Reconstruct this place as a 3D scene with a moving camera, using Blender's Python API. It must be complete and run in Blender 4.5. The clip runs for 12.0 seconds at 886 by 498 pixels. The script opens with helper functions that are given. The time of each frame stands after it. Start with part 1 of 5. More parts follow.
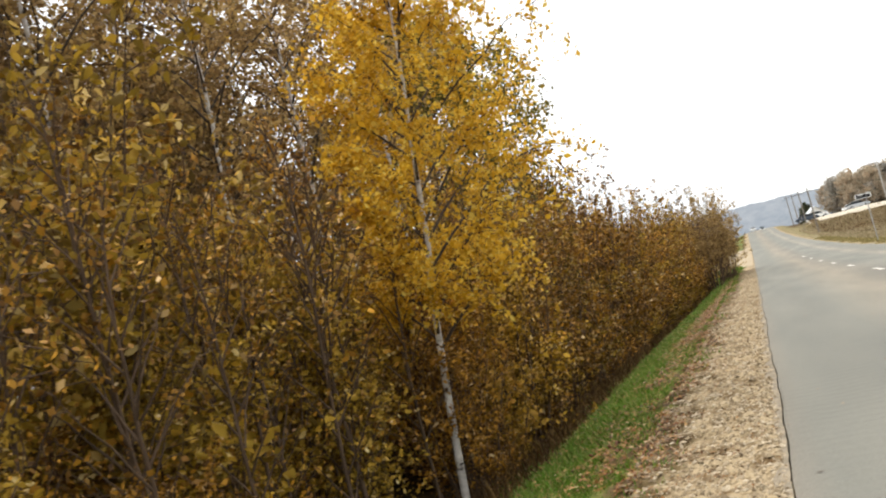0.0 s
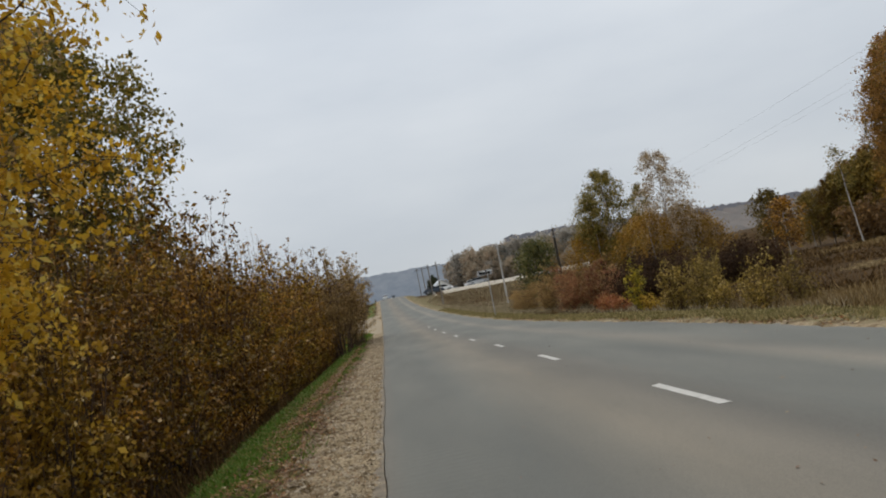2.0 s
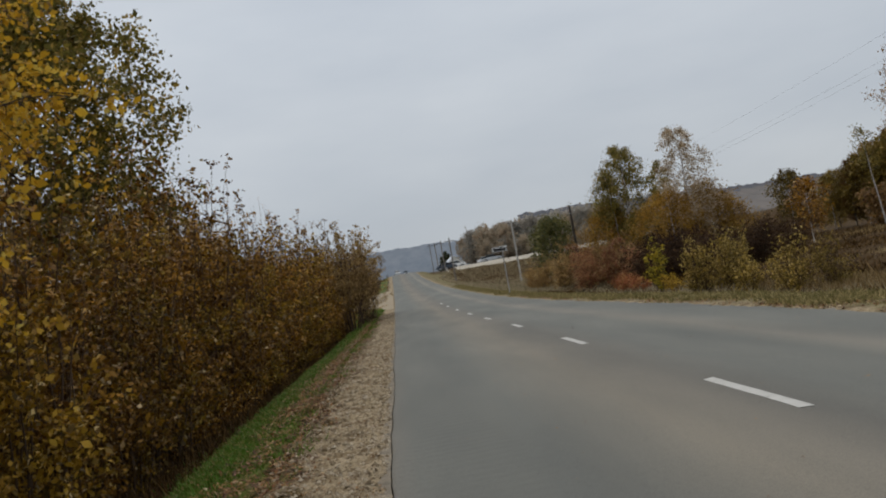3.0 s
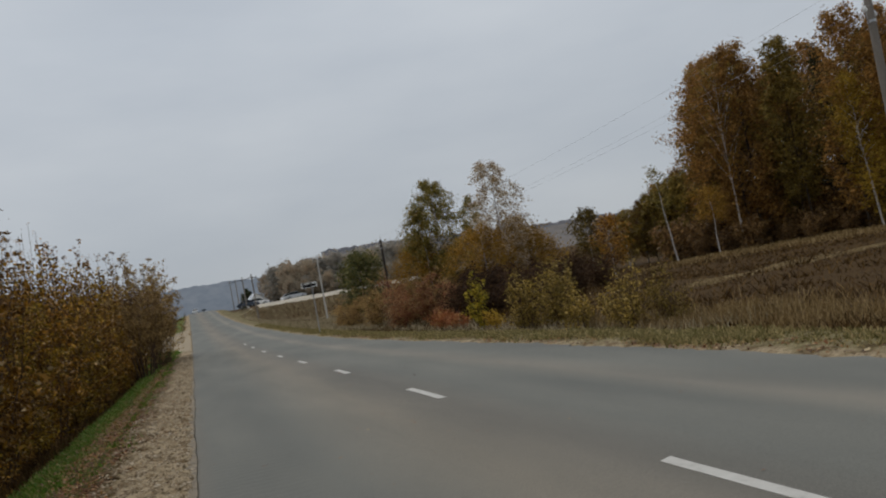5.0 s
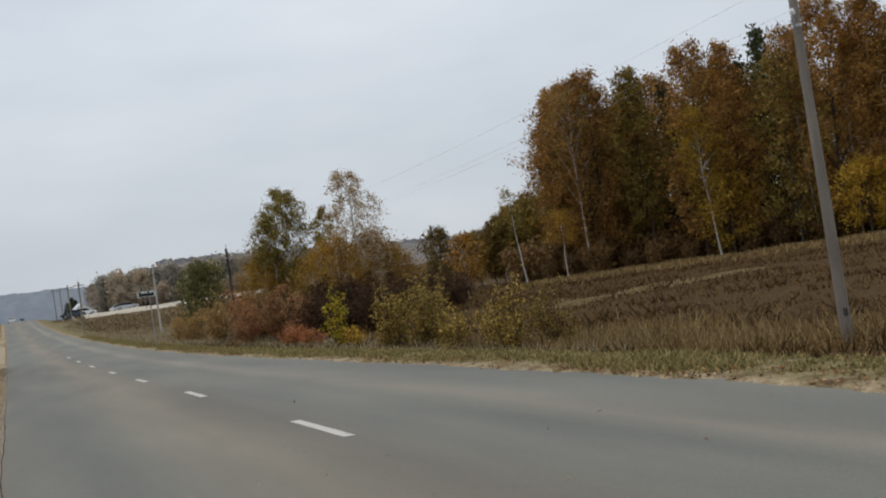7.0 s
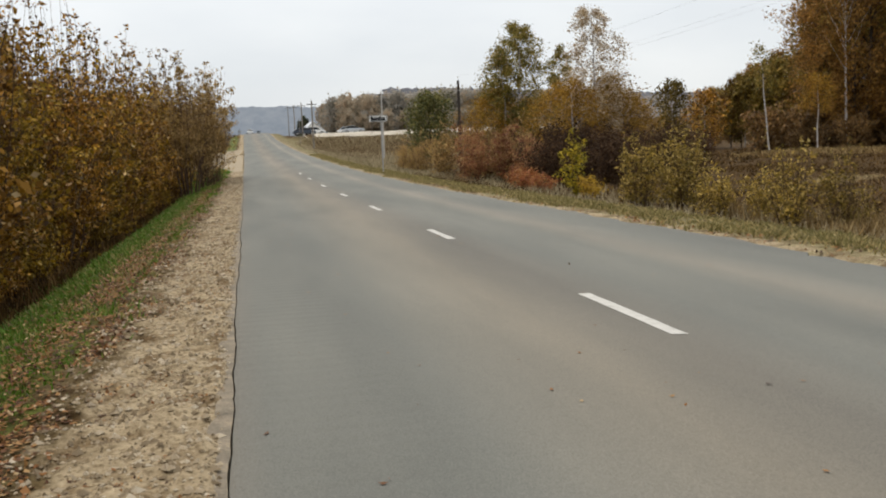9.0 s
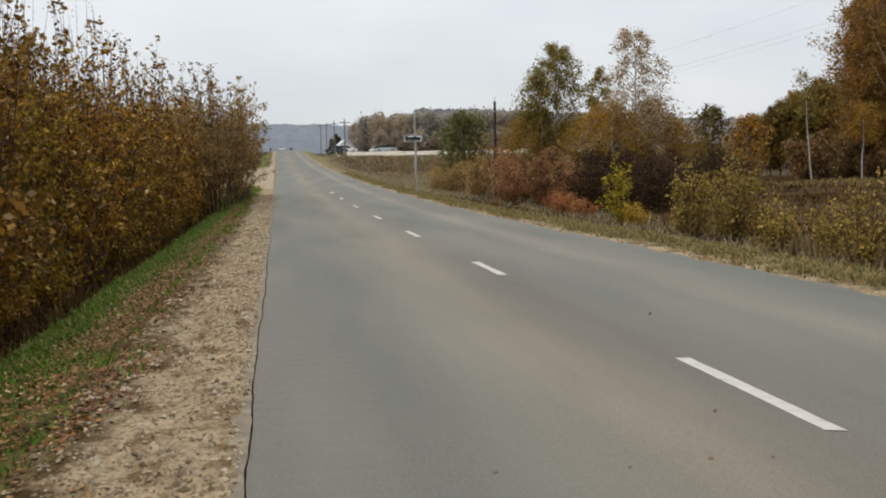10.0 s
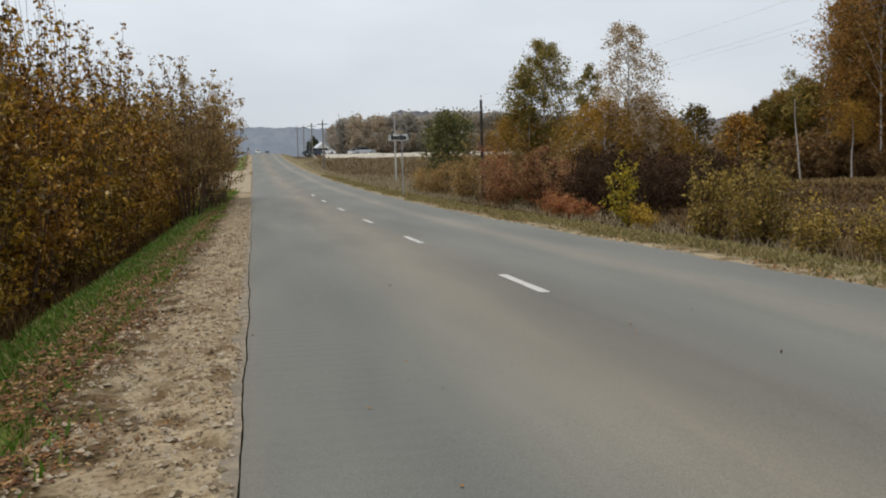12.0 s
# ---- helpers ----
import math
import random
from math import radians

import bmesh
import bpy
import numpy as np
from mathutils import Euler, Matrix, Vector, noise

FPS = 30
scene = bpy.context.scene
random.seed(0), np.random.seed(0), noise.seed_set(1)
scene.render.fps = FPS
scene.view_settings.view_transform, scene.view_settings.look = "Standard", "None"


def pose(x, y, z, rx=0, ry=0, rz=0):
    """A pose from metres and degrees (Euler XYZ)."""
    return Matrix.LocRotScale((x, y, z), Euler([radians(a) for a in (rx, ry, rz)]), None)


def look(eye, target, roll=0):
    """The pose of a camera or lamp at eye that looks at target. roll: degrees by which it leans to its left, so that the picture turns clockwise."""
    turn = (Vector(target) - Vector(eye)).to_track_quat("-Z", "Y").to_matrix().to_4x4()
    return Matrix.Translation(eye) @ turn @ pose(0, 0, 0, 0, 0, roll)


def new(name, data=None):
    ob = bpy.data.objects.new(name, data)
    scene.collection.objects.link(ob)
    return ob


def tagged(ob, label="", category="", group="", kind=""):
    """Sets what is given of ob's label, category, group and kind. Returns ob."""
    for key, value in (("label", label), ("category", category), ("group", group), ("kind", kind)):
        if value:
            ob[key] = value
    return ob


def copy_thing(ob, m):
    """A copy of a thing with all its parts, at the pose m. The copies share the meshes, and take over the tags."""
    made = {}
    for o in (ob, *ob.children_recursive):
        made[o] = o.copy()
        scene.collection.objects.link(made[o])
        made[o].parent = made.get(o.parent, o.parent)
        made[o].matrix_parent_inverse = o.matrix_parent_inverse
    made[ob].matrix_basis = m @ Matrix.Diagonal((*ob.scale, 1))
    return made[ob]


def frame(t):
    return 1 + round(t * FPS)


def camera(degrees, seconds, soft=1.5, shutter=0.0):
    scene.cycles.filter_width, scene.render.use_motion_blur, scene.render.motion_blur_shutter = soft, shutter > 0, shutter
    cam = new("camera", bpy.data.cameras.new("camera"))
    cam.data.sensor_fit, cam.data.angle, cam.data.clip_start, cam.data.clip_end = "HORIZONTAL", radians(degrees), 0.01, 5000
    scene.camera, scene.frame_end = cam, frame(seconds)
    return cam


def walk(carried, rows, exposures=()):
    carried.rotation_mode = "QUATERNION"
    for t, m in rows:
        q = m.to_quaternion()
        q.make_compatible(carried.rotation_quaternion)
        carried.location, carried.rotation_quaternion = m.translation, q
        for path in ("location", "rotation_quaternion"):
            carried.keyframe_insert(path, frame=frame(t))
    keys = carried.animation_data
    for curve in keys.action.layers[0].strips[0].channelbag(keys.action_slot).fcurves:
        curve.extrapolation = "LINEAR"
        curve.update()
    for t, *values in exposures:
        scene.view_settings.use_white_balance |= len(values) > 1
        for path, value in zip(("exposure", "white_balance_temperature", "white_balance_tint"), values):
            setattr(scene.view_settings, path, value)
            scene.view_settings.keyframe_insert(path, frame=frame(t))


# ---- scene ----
cam = camera(52.0, 12.0, 2.0, 0.2)
PATH = [
    (0, (0.117, 1.308, 1.439), (-0.506, 3.201, 1.602), -14.1),
    (0.5, (0.133, 2.104, 1.43), (-0.368, 4.033, 1.601), -12.6),
    (1, (0.177, 3.003, 1.429), (-0.164, 4.971, 1.326), -11.2),
    (1.5, (0.182, 3.714, 1.434), (0.208, 5.711, 1.332), -7.4),
    (2, (0.261, 4.398, 1.463), (0.417, 6.388, 1.58), -11.2),
    (2.5, (0.282, 5.121, 1.476), (0.415, 7.114, 1.571), -9.8),
    (2.7, (0.283, 5.438, 1.467), (0.388, 7.434, 1.537), -9.8),
    (4.5, (0.253, 8.465, 1.573), (0.67, 10.42, 1.651), -13.3),
    (5, (0.211, 9.209, 1.553), (0.763, 11.13, 1.627), -10.5),
    (5.5, (0.195, 9.954, 1.542), (0.838, 11.848, 1.535), -9.8),
    (6, (0.26, 10.747, 1.523), (1.002, 12.604, 1.549), -9.9),
    (6.5, (0.238, 11.485, 1.535), (1.089, 13.292, 1.644), -9.6),
    (6.7, (0.247, 11.787, 1.535), (1.137, 13.575, 1.632), -9.2),
    (8.3, (0.224, 13.992, 1.506), (0.772, 15.908, 1.334), -3.4),
    (8.5, (0.196, 14.303, 1.512), (0.671, 16.237, 1.331), -3.2),
    (9, (0.177, 15.105, 1.535), (0.588, 17.048, 1.3), -2.4),
    (9.5, (0.195, 15.96, 1.568), (0.559, 17.911, 1.324), -1.4),
    (10, (0.212, 16.758, 1.575), (0.565, 18.718, 1.387), -1.1),
    (10.5, (0.179, 17.441, 1.556), (0.553, 19.397, 1.372), -0.9),
    (11, (0.109, 18.041, 1.539), (0.498, 19.994, 1.353), -1.0),
    (11.5, (0.07, 18.681, 1.516), (0.475, 20.631, 1.329), -0.9),
    (12, (0.109, 19.38, 1.448), (0.511, 21.33, 1.265), -1.4),
]
EXPOSURES = [(0, 1.28, 6950, 10), (0.5, 0.98, 6850, 10), (1, 1.22, 6900, 10), (1.5, 0.42, 6550, 10), (2, 0.06, 6430, 10), (2.5, -0.14, 6350, 10), (4.5, -0.2, 6350, 10), (5, -0.32, 6350, 10), (5.5, 0.0, 6400, 10), (6, -0.16, 6350, 10), (6.5, -0.06, 6350, 10), (8.5, 0.42, 6600, 10), (9, 0.55, 6750, 10), (9.5, 0.76, 6800, 10), (10, 0.4, 6650, 10), (10.5, 0.47, 6600, 10), (11, 0.4, 6550, 10), (12, 0.3, 6450, 10)]
walk(cam, [(t, look(eye, target, roll)) for t, eye, target, roll in PATH], EXPOSURES)

# ---- sky and sun: an even overcast ----
world = bpy.data.worlds.new("sky")
scene.world = world
world.use_nodes = True
wn, wl = world.node_tree.nodes, world.node_tree.links
wn.clear()
sky = wn.new("ShaderNodeTexSky")
sky.sky_type, sky.sun_disc = "NISHITA", False
sky.sun_elevation, sky.sun_rotation = radians(70), radians(-56)
coord = wn.new("ShaderNodeTexCoord")
stretch = wn.new("ShaderNodeMapping")
stretch.inputs["Scale"].default_value = (1.6, 1.6, 5.0)
clouds = wn.new("ShaderNodeTexNoise")
clouds.inputs["Scale"].default_value, clouds.inputs["Detail"].default_value = 1.7, 5.0
cloud_ramp = wn.new("ShaderNodeValToRGB")
cloud_ramp.color_ramp.elements[0].position, cloud_ramp.color_ramp.elements[0].color = 0.3, (5.7, 6.1, 6.55, 1)
cloud_ramp.color_ramp.elements[1].position, cloud_ramp.color_ramp.elements[1].color = 0.72, (6.95, 7.25, 7.5, 1)
cover = wn.new("ShaderNodeMix")
cover.data_type = "RGBA"
cover.inputs["Factor"].default_value = 0.93
back = wn.new("ShaderNodeBackground")
back.inputs["Strength"].default_value = 0.097
sky_out = wn.new("ShaderNodeOutputWorld")
height = wn.new("ShaderNodeSeparateXYZ")
rise_ramp = wn.new("ShaderNodeValToRGB")  # an overcast is dimmer down in the haze of the horizon
for k, (at_, v_) in zip([*rise_ramp.color_ramp.elements, rise_ramp.color_ramp.elements.new(0.3)], ((0.0, 0.86), (1.0, 0.95), (0.3, 1.12))):
    k.position, k.color = at_, (v_, v_, v_, 1)
dimmed = wn.new("ShaderNodeMix")
dimmed.data_type, dimmed.blend_type = "RGBA", "MULTIPLY"
dimmed.inputs["Factor"].default_value = 1
wl.new(coord.outputs["Generated"], stretch.inputs["Vector"])
wl.new(stretch.outputs["Vector"], clouds.inputs["Vector"])
wl.new(clouds.outputs["Fac"], cloud_ramp.inputs["Fac"])
wl.new(sky.outputs["Color"], cover.inputs["A"])
wl.new(cloud_ramp.outputs["Color"], cover.inputs["B"])
wl.new(coord.outputs["Generated"], height.inputs[0])
wl.new(height.outputs["Z"], rise_ramp.inputs["Fac"])
wl.new(cover.outputs["Result"], dimmed.inputs["A"])
wl.new(rise_ramp.outputs["Color"], dimmed.inputs["B"])
wl.new(dimmed.outputs["Result"], back.inputs["Color"])
wl.new(back.outputs["Background"], sky_out.inputs["Surface"])

sun = new("sun", bpy.data.lights.new("sun", "SUN"))
sun.data.energy, sun.data.angle, sun.data.color = 1.5, radians(40), (1.0, 0.95, 0.87)
sun.matrix_world = look((0, 0, 50), (9, -6, 20))


# ---- materials ----
def shader(name, rough=0.85, metal=0.0):
    m = bpy.data.materials.new(name)
    m.use_nodes = True
    n, l = m.node_tree.nodes, m.node_tree.links
    b = n["Principled BSDF"]
    b.inputs["Roughness"].default_value, b.inputs["Metallic"].default_value = rough, metal
    b.inputs["Specular IOR Level"].default_value = 0.3
    return m, n, l, b


def ramp(n, stops):
    r = n.new("ShaderNodeValToRGB")
    e = r.color_ramp.elements
    while len(e) < len(stops):
        e.new(0.5)
    for k, (p, c) in zip(e, stops):
        k.position, k.color = p, (*c, 1)
    return r


def noisy(name, stops, scale, rough=0.85, metal=0.0, bump=0.3, fine=60.0, squash=(1, 1, 1)):
    """A surface with stains at one scale and grain at another."""
    m, n, l, b = shader(name, rough, metal)
    tc = n.new("ShaderNodeTexCoord")
    mp = n.new("ShaderNodeMapping")
    mp.inputs["Scale"].default_value = squash
    big, small = n.new("ShaderNodeTexNoise"), n.new("ShaderNodeTexNoise")
    big.inputs["Scale"].default_value, big.inputs["Detail"].default_value = scale, 6
    small.inputs["Scale"].default_value, small.inputs["Detail"].default_value = fine, 3
    mixed = n.new("ShaderNodeMath")
    mixed.operation = "MULTIPLY_ADD"
    mixed.inputs[1].default_value = 0.35
    sub = n.new("ShaderNodeMath")
    sub.operation = "MULTIPLY"
    sub.inputs[1].default_value = 0.65
    r = ramp(n, stops)
    bp = n.new("ShaderNodeBump")
    bp.inputs["Strength"].default_value, bp.inputs["Distance"].default_value = bump, 0.01
    l.new(tc.outputs["Object"], mp.inputs["Vector"])
    l.new(mp.outputs["Vector"], big.inputs["Vector"])
    l.new(mp.outputs["Vector"], small.inputs["Vector"])
    l.new(big.outputs["Fac"], sub.inputs[0])
    l.new(small.outputs["Fac"], mixed.inputs[0])
    l.new(sub.outputs[0], mixed.inputs[2])
    l.new(mixed.outputs[0], r.inputs["Fac"])
    l.new(r.outputs["Color"], b.inputs["Base Color"])
    l.new(small.outputs["Fac"], bp.inputs["Height"])
    l.new(bp.outputs["Normal"], b.inputs["Normal"])
    return m


def leafy(name, stops, rough=0.55, through_light=0.35, vary=0.35):
    """Leaves: each one its own colour out of the ramp, each plant a little lighter or darker; light shines through."""
    m, n, l, b = shader(name, rough)
    b.inputs["Specular IOR Level"].default_value = 0.18
    geo, info = n.new("ShaderNodeNewGeometry"), n.new("ShaderNodeObjectInfo")
    r = ramp(n, stops)
    hsv = n.new("ShaderNodeHueSaturation")
    rng = n.new("ShaderNodeMapRange")
    rng.inputs["To Min"].default_value, rng.inputs["To Max"].default_value = 1 - vary, 1 + vary
    glow = n.new("ShaderNodeBsdfTranslucent")
    mix = n.new("ShaderNodeMixShader")
    mix.inputs["Fac"].default_value = through_light
    l.new(geo.outputs["Random Per Island"], r.inputs["Fac"])
    l.new(info.outputs["Random"], rng.inputs["Value"])
    l.new(rng.outputs["Result"], hsv.inputs["Value"])
    l.new(r.outputs["Color"], hsv.inputs["Color"])
    l.new(hsv.outputs["Color"], b.inputs["Base Color"])
    l.new(hsv.outputs["Color"], glow.inputs["Color"])
    l.new(b.outputs["BSDF"], mix.inputs[1])
    l.new(glow.outputs["BSDF"], mix.inputs[2])
    l.new(mix.outputs["Shader"], n["Material Output"].inputs["Surface"])
    return m


M = {}
M["gold"] = leafy("gold_leaves", [(0, (0.36, 0.2, 0.02)), (0.35, (0.56, 0.33, 0.024)), (0.7, (0.7, 0.44, 0.045)), (1, (0.66, 0.52, 0.12))], vary=0.15, through_light=0.5)
# Lit copy of olive_gold: the light on near bushes is put into the colour.
M["olive"] = leafy("olive_leaves_lit", [(0, (0.13, 0.08, 0.02)), (0.35, (0.27, 0.175, 0.025)), (0.7, (0.45, 0.285, 0.035)), (0.92, (0.58, 0.36, 0.06)), (1, (0.66, 0.52, 0.24))], vary=0.3, through_light=0.4)
M["olive_gold"] = leafy("olive_gold_leaves", [(0, (0.08, 0.046, 0.01)), (0.35, (0.2, 0.122, 0.013)), (0.7, (0.385, 0.228, 0.018)), (0.92, (0.54, 0.31, 0.03)), (1, (0.62, 0.46, 0.15))], vary=0.3, through_light=0.24)
M["ochre"] = leafy("ochre_brown_leaves", [(0, (0.06, 0.028, 0.009)), (0.35, (0.175, 0.082, 0.013)), (0.7, (0.335, 0.165, 0.02)), (0.93, (0.48, 0.24, 0.025)), (1, (0.56, 0.42, 0.23))], vary=0.4, through_light=0.14)
# Shaded copy of the olive leaves; darkens part of the far hedge by colour.
M["bronze"] = leafy("olive_leaves_shaded", [(0, (0.055, 0.036, 0.01)), (0.35, (0.175, 0.1, 0.013)), (0.7, (0.35, 0.2, 0.019)), (0.93, (0.46, 0.29, 0.04)), (1, (0.52, 0.4, 0.2))], vary=0.4, through_light=0.14)
M["amber"] = leafy("amber_birch_leaves", [(0, (0.165, 0.092, 0.016)), (0.5, (0.345, 0.19, 0.026)), (1, (0.47, 0.28, 0.05))], vary=0.15, through_light=0.4)
M["poplar"] = leafy("poplar_leaves", [(0, (0.1, 0.085, 0.02)), (0.5, (0.2, 0.17, 0.035)), (0.8, (0.36, 0.25, 0.045)), (1, (0.5, 0.34, 0.12))], through_light=0.45)
M["rust"] = leafy("rust_red_leaves", [(0, (0.18, 0.068, 0.044)), (0.4, (0.38, 0.155, 0.08)), (0.75, (0.46, 0.255, 0.1)), (1, (0.53, 0.4, 0.17))], through_light=0.4)
M["green"] = leafy("dull_green_leaves", [(0, (0.095, 0.088, 0.026)), (0.5, (0.22, 0.185, 0.042)), (0.8, (0.38, 0.275, 0.058)), (1, (0.52, 0.37, 0.16))], vary=0.15, through_light=0.4)
M["brown"] = leafy("withered_brown_leaves", [(0, (0.07, 0.042, 0.022)), (0.5, (0.17, 0.1, 0.04)), (1, (0.3, 0.17, 0.06))], through_light=0.2)
M["tawny"] = leafy("tawny_birch_leaves", [(0, (0.16, 0.1, 0.045)), (0.5, (0.32, 0.2, 0.075)), (1, (0.46, 0.32, 0.12))], through_light=0.4)
M["thicket"] = leafy("dark_withered_twig_leaves", [(0, (0.025, 0.014, 0.008)), (0.6, (0.055, 0.03, 0.016)), (1, (0.12, 0.065, 0.03))], rough=0.9, through_light=0.1)
M["cream"] = leafy("pale_thinning_birch_leaves", [(0, (0.22, 0.14, 0.06)), (0.5, (0.42, 0.31, 0.18)), (1, (0.62, 0.52, 0.38))], through_light=0.45)
M["lime"] = leafy("yellow_green_leaves", [(0, (0.13, 0.12, 0.015)), (0.5, (0.3, 0.24, 0.02)), (1, (0.46, 0.33, 0.03))], through_light=0.3)
M["forest"] = leafy("autumn_forest_leaves", [(0, (0.12, 0.066, 0.026)), (0.5, (0.28, 0.145, 0.036)), (1, (0.43, 0.23, 0.055))], vary=0.5, through_light=0.35)
M["forest_olive"] = leafy("olive_forest_leaves", [(0, (0.088, 0.066, 0.02)), (0.5, (0.19, 0.135, 0.029)), (1, (0.3, 0.2, 0.041))], vary=0.5, through_light=0.3)
# Far leaves: distance haze is put into the base colour as pale grey.
M["far_wood"] = leafy("far_haze_leaves", [(0, (0.33, 0.32, 0.29)), (0.5, (0.39, 0.36, 0.31)), (1, (0.44, 0.385, 0.31))], vary=0.2, through_light=0.5)
M["far_ochre"] = leafy("far_ochre_haze_leaves", [(0, (0.31, 0.28, 0.21)), (0.5, (0.39, 0.32, 0.23)), (1, (0.46, 0.34, 0.24))], vary=0.2, through_light=0.5)
M["pale_straw"] = leafy("pale_dry_grass", [(0, (0.2, 0.14, 0.07)), (0.6, (0.36, 0.27, 0.14)), (1, (0.5, 0.4, 0.22))], vary=0.0)
M["yellow"] = leafy("yellow_birch_leaves", [(0, (0.26, 0.16, 0.02)), (0.5, (0.44, 0.27, 0.03)), (1, (0.56, 0.38, 0.06))], vary=0.2, through_light=0.4)
M["tan_weeds"] = leafy("bleached_tan_weeds", [(0, (0.2, 0.165, 0.09)), (0.6, (0.36, 0.29, 0.175)), (1, (0.5, 0.42, 0.28))], rough=0.8, vary=0.0)
M["scarlet"] = leafy("red_orange_leaves", [(0, (0.2, 0.065, 0.034)), (0.5, (0.39, 0.145, 0.06)), (1, (0.52, 0.3, 0.1))], through_light=0.4)
M["sage"] = leafy("olive_yellow_shrub_leaves", [(0, (0.11, 0.078, 0.022)), (0.45, (0.235, 0.17, 0.036)), (0.8, (0.42, 0.285, 0.06)), (1, (0.55, 0.41, 0.15))], through_light=0.35)
M["willow"] = leafy("dark_green_willow_leaves", [(0, (0.055, 0.062, 0.024)), (0.5, (0.12, 0.12, 0.04)), (1, (0.21, 0.18, 0.06))], vary=0.2, through_light=0.3)
M["pine"] = leafy("dark_needles", [(0, (0.035, 0.045, 0.025)), (1, (0.09, 0.095, 0.045))])
M["grass"] = leafy("green_grass", [(0, (0.055, 0.103, 0.012)), (0.5, (0.105, 0.215, 0.02)), (0.75, (0.155, 0.22, 0.036)), (0.9, (0.27, 0.25, 0.08)), (1, (0.38, 0.29, 0.12))], vary=0.0)
M["verge"] = leafy("faded_verge_grass", [(0, (0.115, 0.1, 0.036)), (0.4, (0.205, 0.18, 0.066)), (0.7, (0.33, 0.265, 0.115)), (1, (0.47, 0.36, 0.18))], rough=0.8, vary=0.0)
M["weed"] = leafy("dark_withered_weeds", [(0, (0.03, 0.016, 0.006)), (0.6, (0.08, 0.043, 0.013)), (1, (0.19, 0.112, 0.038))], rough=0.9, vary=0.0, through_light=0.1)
M["straw"] = leafy("dry_field_grass", [(0, (0.13, 0.082, 0.032)), (0.6, (0.28, 0.19, 0.08)), (1, (0.46, 0.34, 0.17))], rough=0.8, vary=0.0)
M["litter"] = leafy("fallen_leaves", [(0, (0.045, 0.019, 0.009)), (0.35, (0.125, 0.052, 0.018)), (0.6, (0.23, 0.096, 0.028)), (0.82, (0.29, 0.145, 0.045)), (0.94, (0.38, 0.24, 0.1)), (1, (0.52, 0.42, 0.26))], through_light=0.1, vary=0.0)
M["stone"] = leafy("pale_gravel_stones", [(0, (0.15, 0.11, 0.068)), (0.5, (0.31, 0.245, 0.162)), (1, (0.48, 0.41, 0.31))], rough=0.95, through_light=0.0, vary=0.0)
M["bark"] = noisy("brown_bark", [(0.25, (0.025, 0.018, 0.013)), (0.7, (0.1, 0.075, 0.055))], 6, 0.9, bump=0.6, squash=(1, 1, 0.25))
M["twig"] = noisy("brown_twig_bark", [(0.25, (0.035, 0.021, 0.012)), (0.7, (0.125, 0.078, 0.046))], 6, 0.9, bump=0.4, squash=(1, 1, 0.25))
M["birch_bark"] = noisy("birch_bark", [(0.36, (0.04, 0.033, 0.03)), (0.43, (0.42, 0.38, 0.34)), (0.7, (0.66, 0.62, 0.56))], 5, 0.7, bump=0.3, fine=25, squash=(1, 1, 2.5))
M["concrete"] = noisy("weathered_concrete", [(0.3, (0.15, 0.13, 0.11)), (0.7, (0.28, 0.25, 0.215))], 2, 0.9, bump=0.4, squash=(1, 1, 0.4))
M["pale_concrete"] = noisy("pale_weathered_concrete", [(0.3, (0.42, 0.4, 0.37)), (0.7, (0.58, 0.56, 0.52))], 2, 0.9, bump=0.3, squash=(1, 1, 0.4))
M["dark_wood"] = noisy("tarred_wood", [(0.3, (0.02, 0.017, 0.014)), (0.7, (0.075, 0.06, 0.05))], 4, 0.9, squash=(1, 1, 0.2))
M["white"] = noisy("white_enamel", [(0.2, (0.78, 0.78, 0.76)), (0.6, (0.88, 0.88, 0.87))], 3, 0.4, bump=0.05)
M["black"] = noisy("black_enamel", [(0.3, (0.012, 0.012, 0.013)), (0.7, (0.03, 0.03, 0.032))], 5, 0.5, bump=0.05)
M["steel"] = noisy("galvanised_steel", [(0.3, (0.3, 0.31, 0.32)), (0.7, (0.5, 0.51, 0.52))], 8, 0.45, 0.7, bump=0.1)
M["paint_line"] = noisy("worn_road_paint", [(0.3, (0.24, 0.23, 0.21)), (0.44, (0.47, 0.455, 0.42)), (0.8, (0.6, 0.585, 0.55))], 6, 0.8, fine=90)
M["glass"] = noisy("dark_window_glass", [(0.3, (0.015, 0.018, 0.02)), (0.7, (0.04, 0.045, 0.05))], 3, 0.08, bump=0.0)
M["car_white"] = noisy("white_car_paint", [(0.2, (0.62, 0.63, 0.64)), (0.7, (0.78, 0.78, 0.78))], 2, 0.3, bump=0.02)
M["car_silver"] = noisy("silver_car_paint", [(0.2, (0.34, 0.36, 0.38)), (0.7, (0.46, 0.48, 0.5))], 2, 0.3, 0.5, bump=0.02)
M["car_dark"] = noisy("dark_blue_car_paint", [(0.2, (0.03, 0.04, 0.06)), (0.7, (0.06, 0.075, 0.1))], 2, 0.3, 0.3, bump=0.02)
M["rubber"] = noisy("tyre_rubber", [(0.3, (0.015, 0.015, 0.015)), (0.7, (0.035, 0.035, 0.035))], 9, 0.9)
M["roof"] = noisy("pale_metal_roof", [(0.3, (0.4, 0.43, 0.46)), (0.7, (0.6, 0.62, 0.64))], 2, 0.5, bump=0.1)
M["siding"] = noisy("white_siding", [(0.2, (0.6, 0.6, 0.58)), (0.7, (0.78, 0.78, 0.76))], 2, 0.7, bump=0.1)
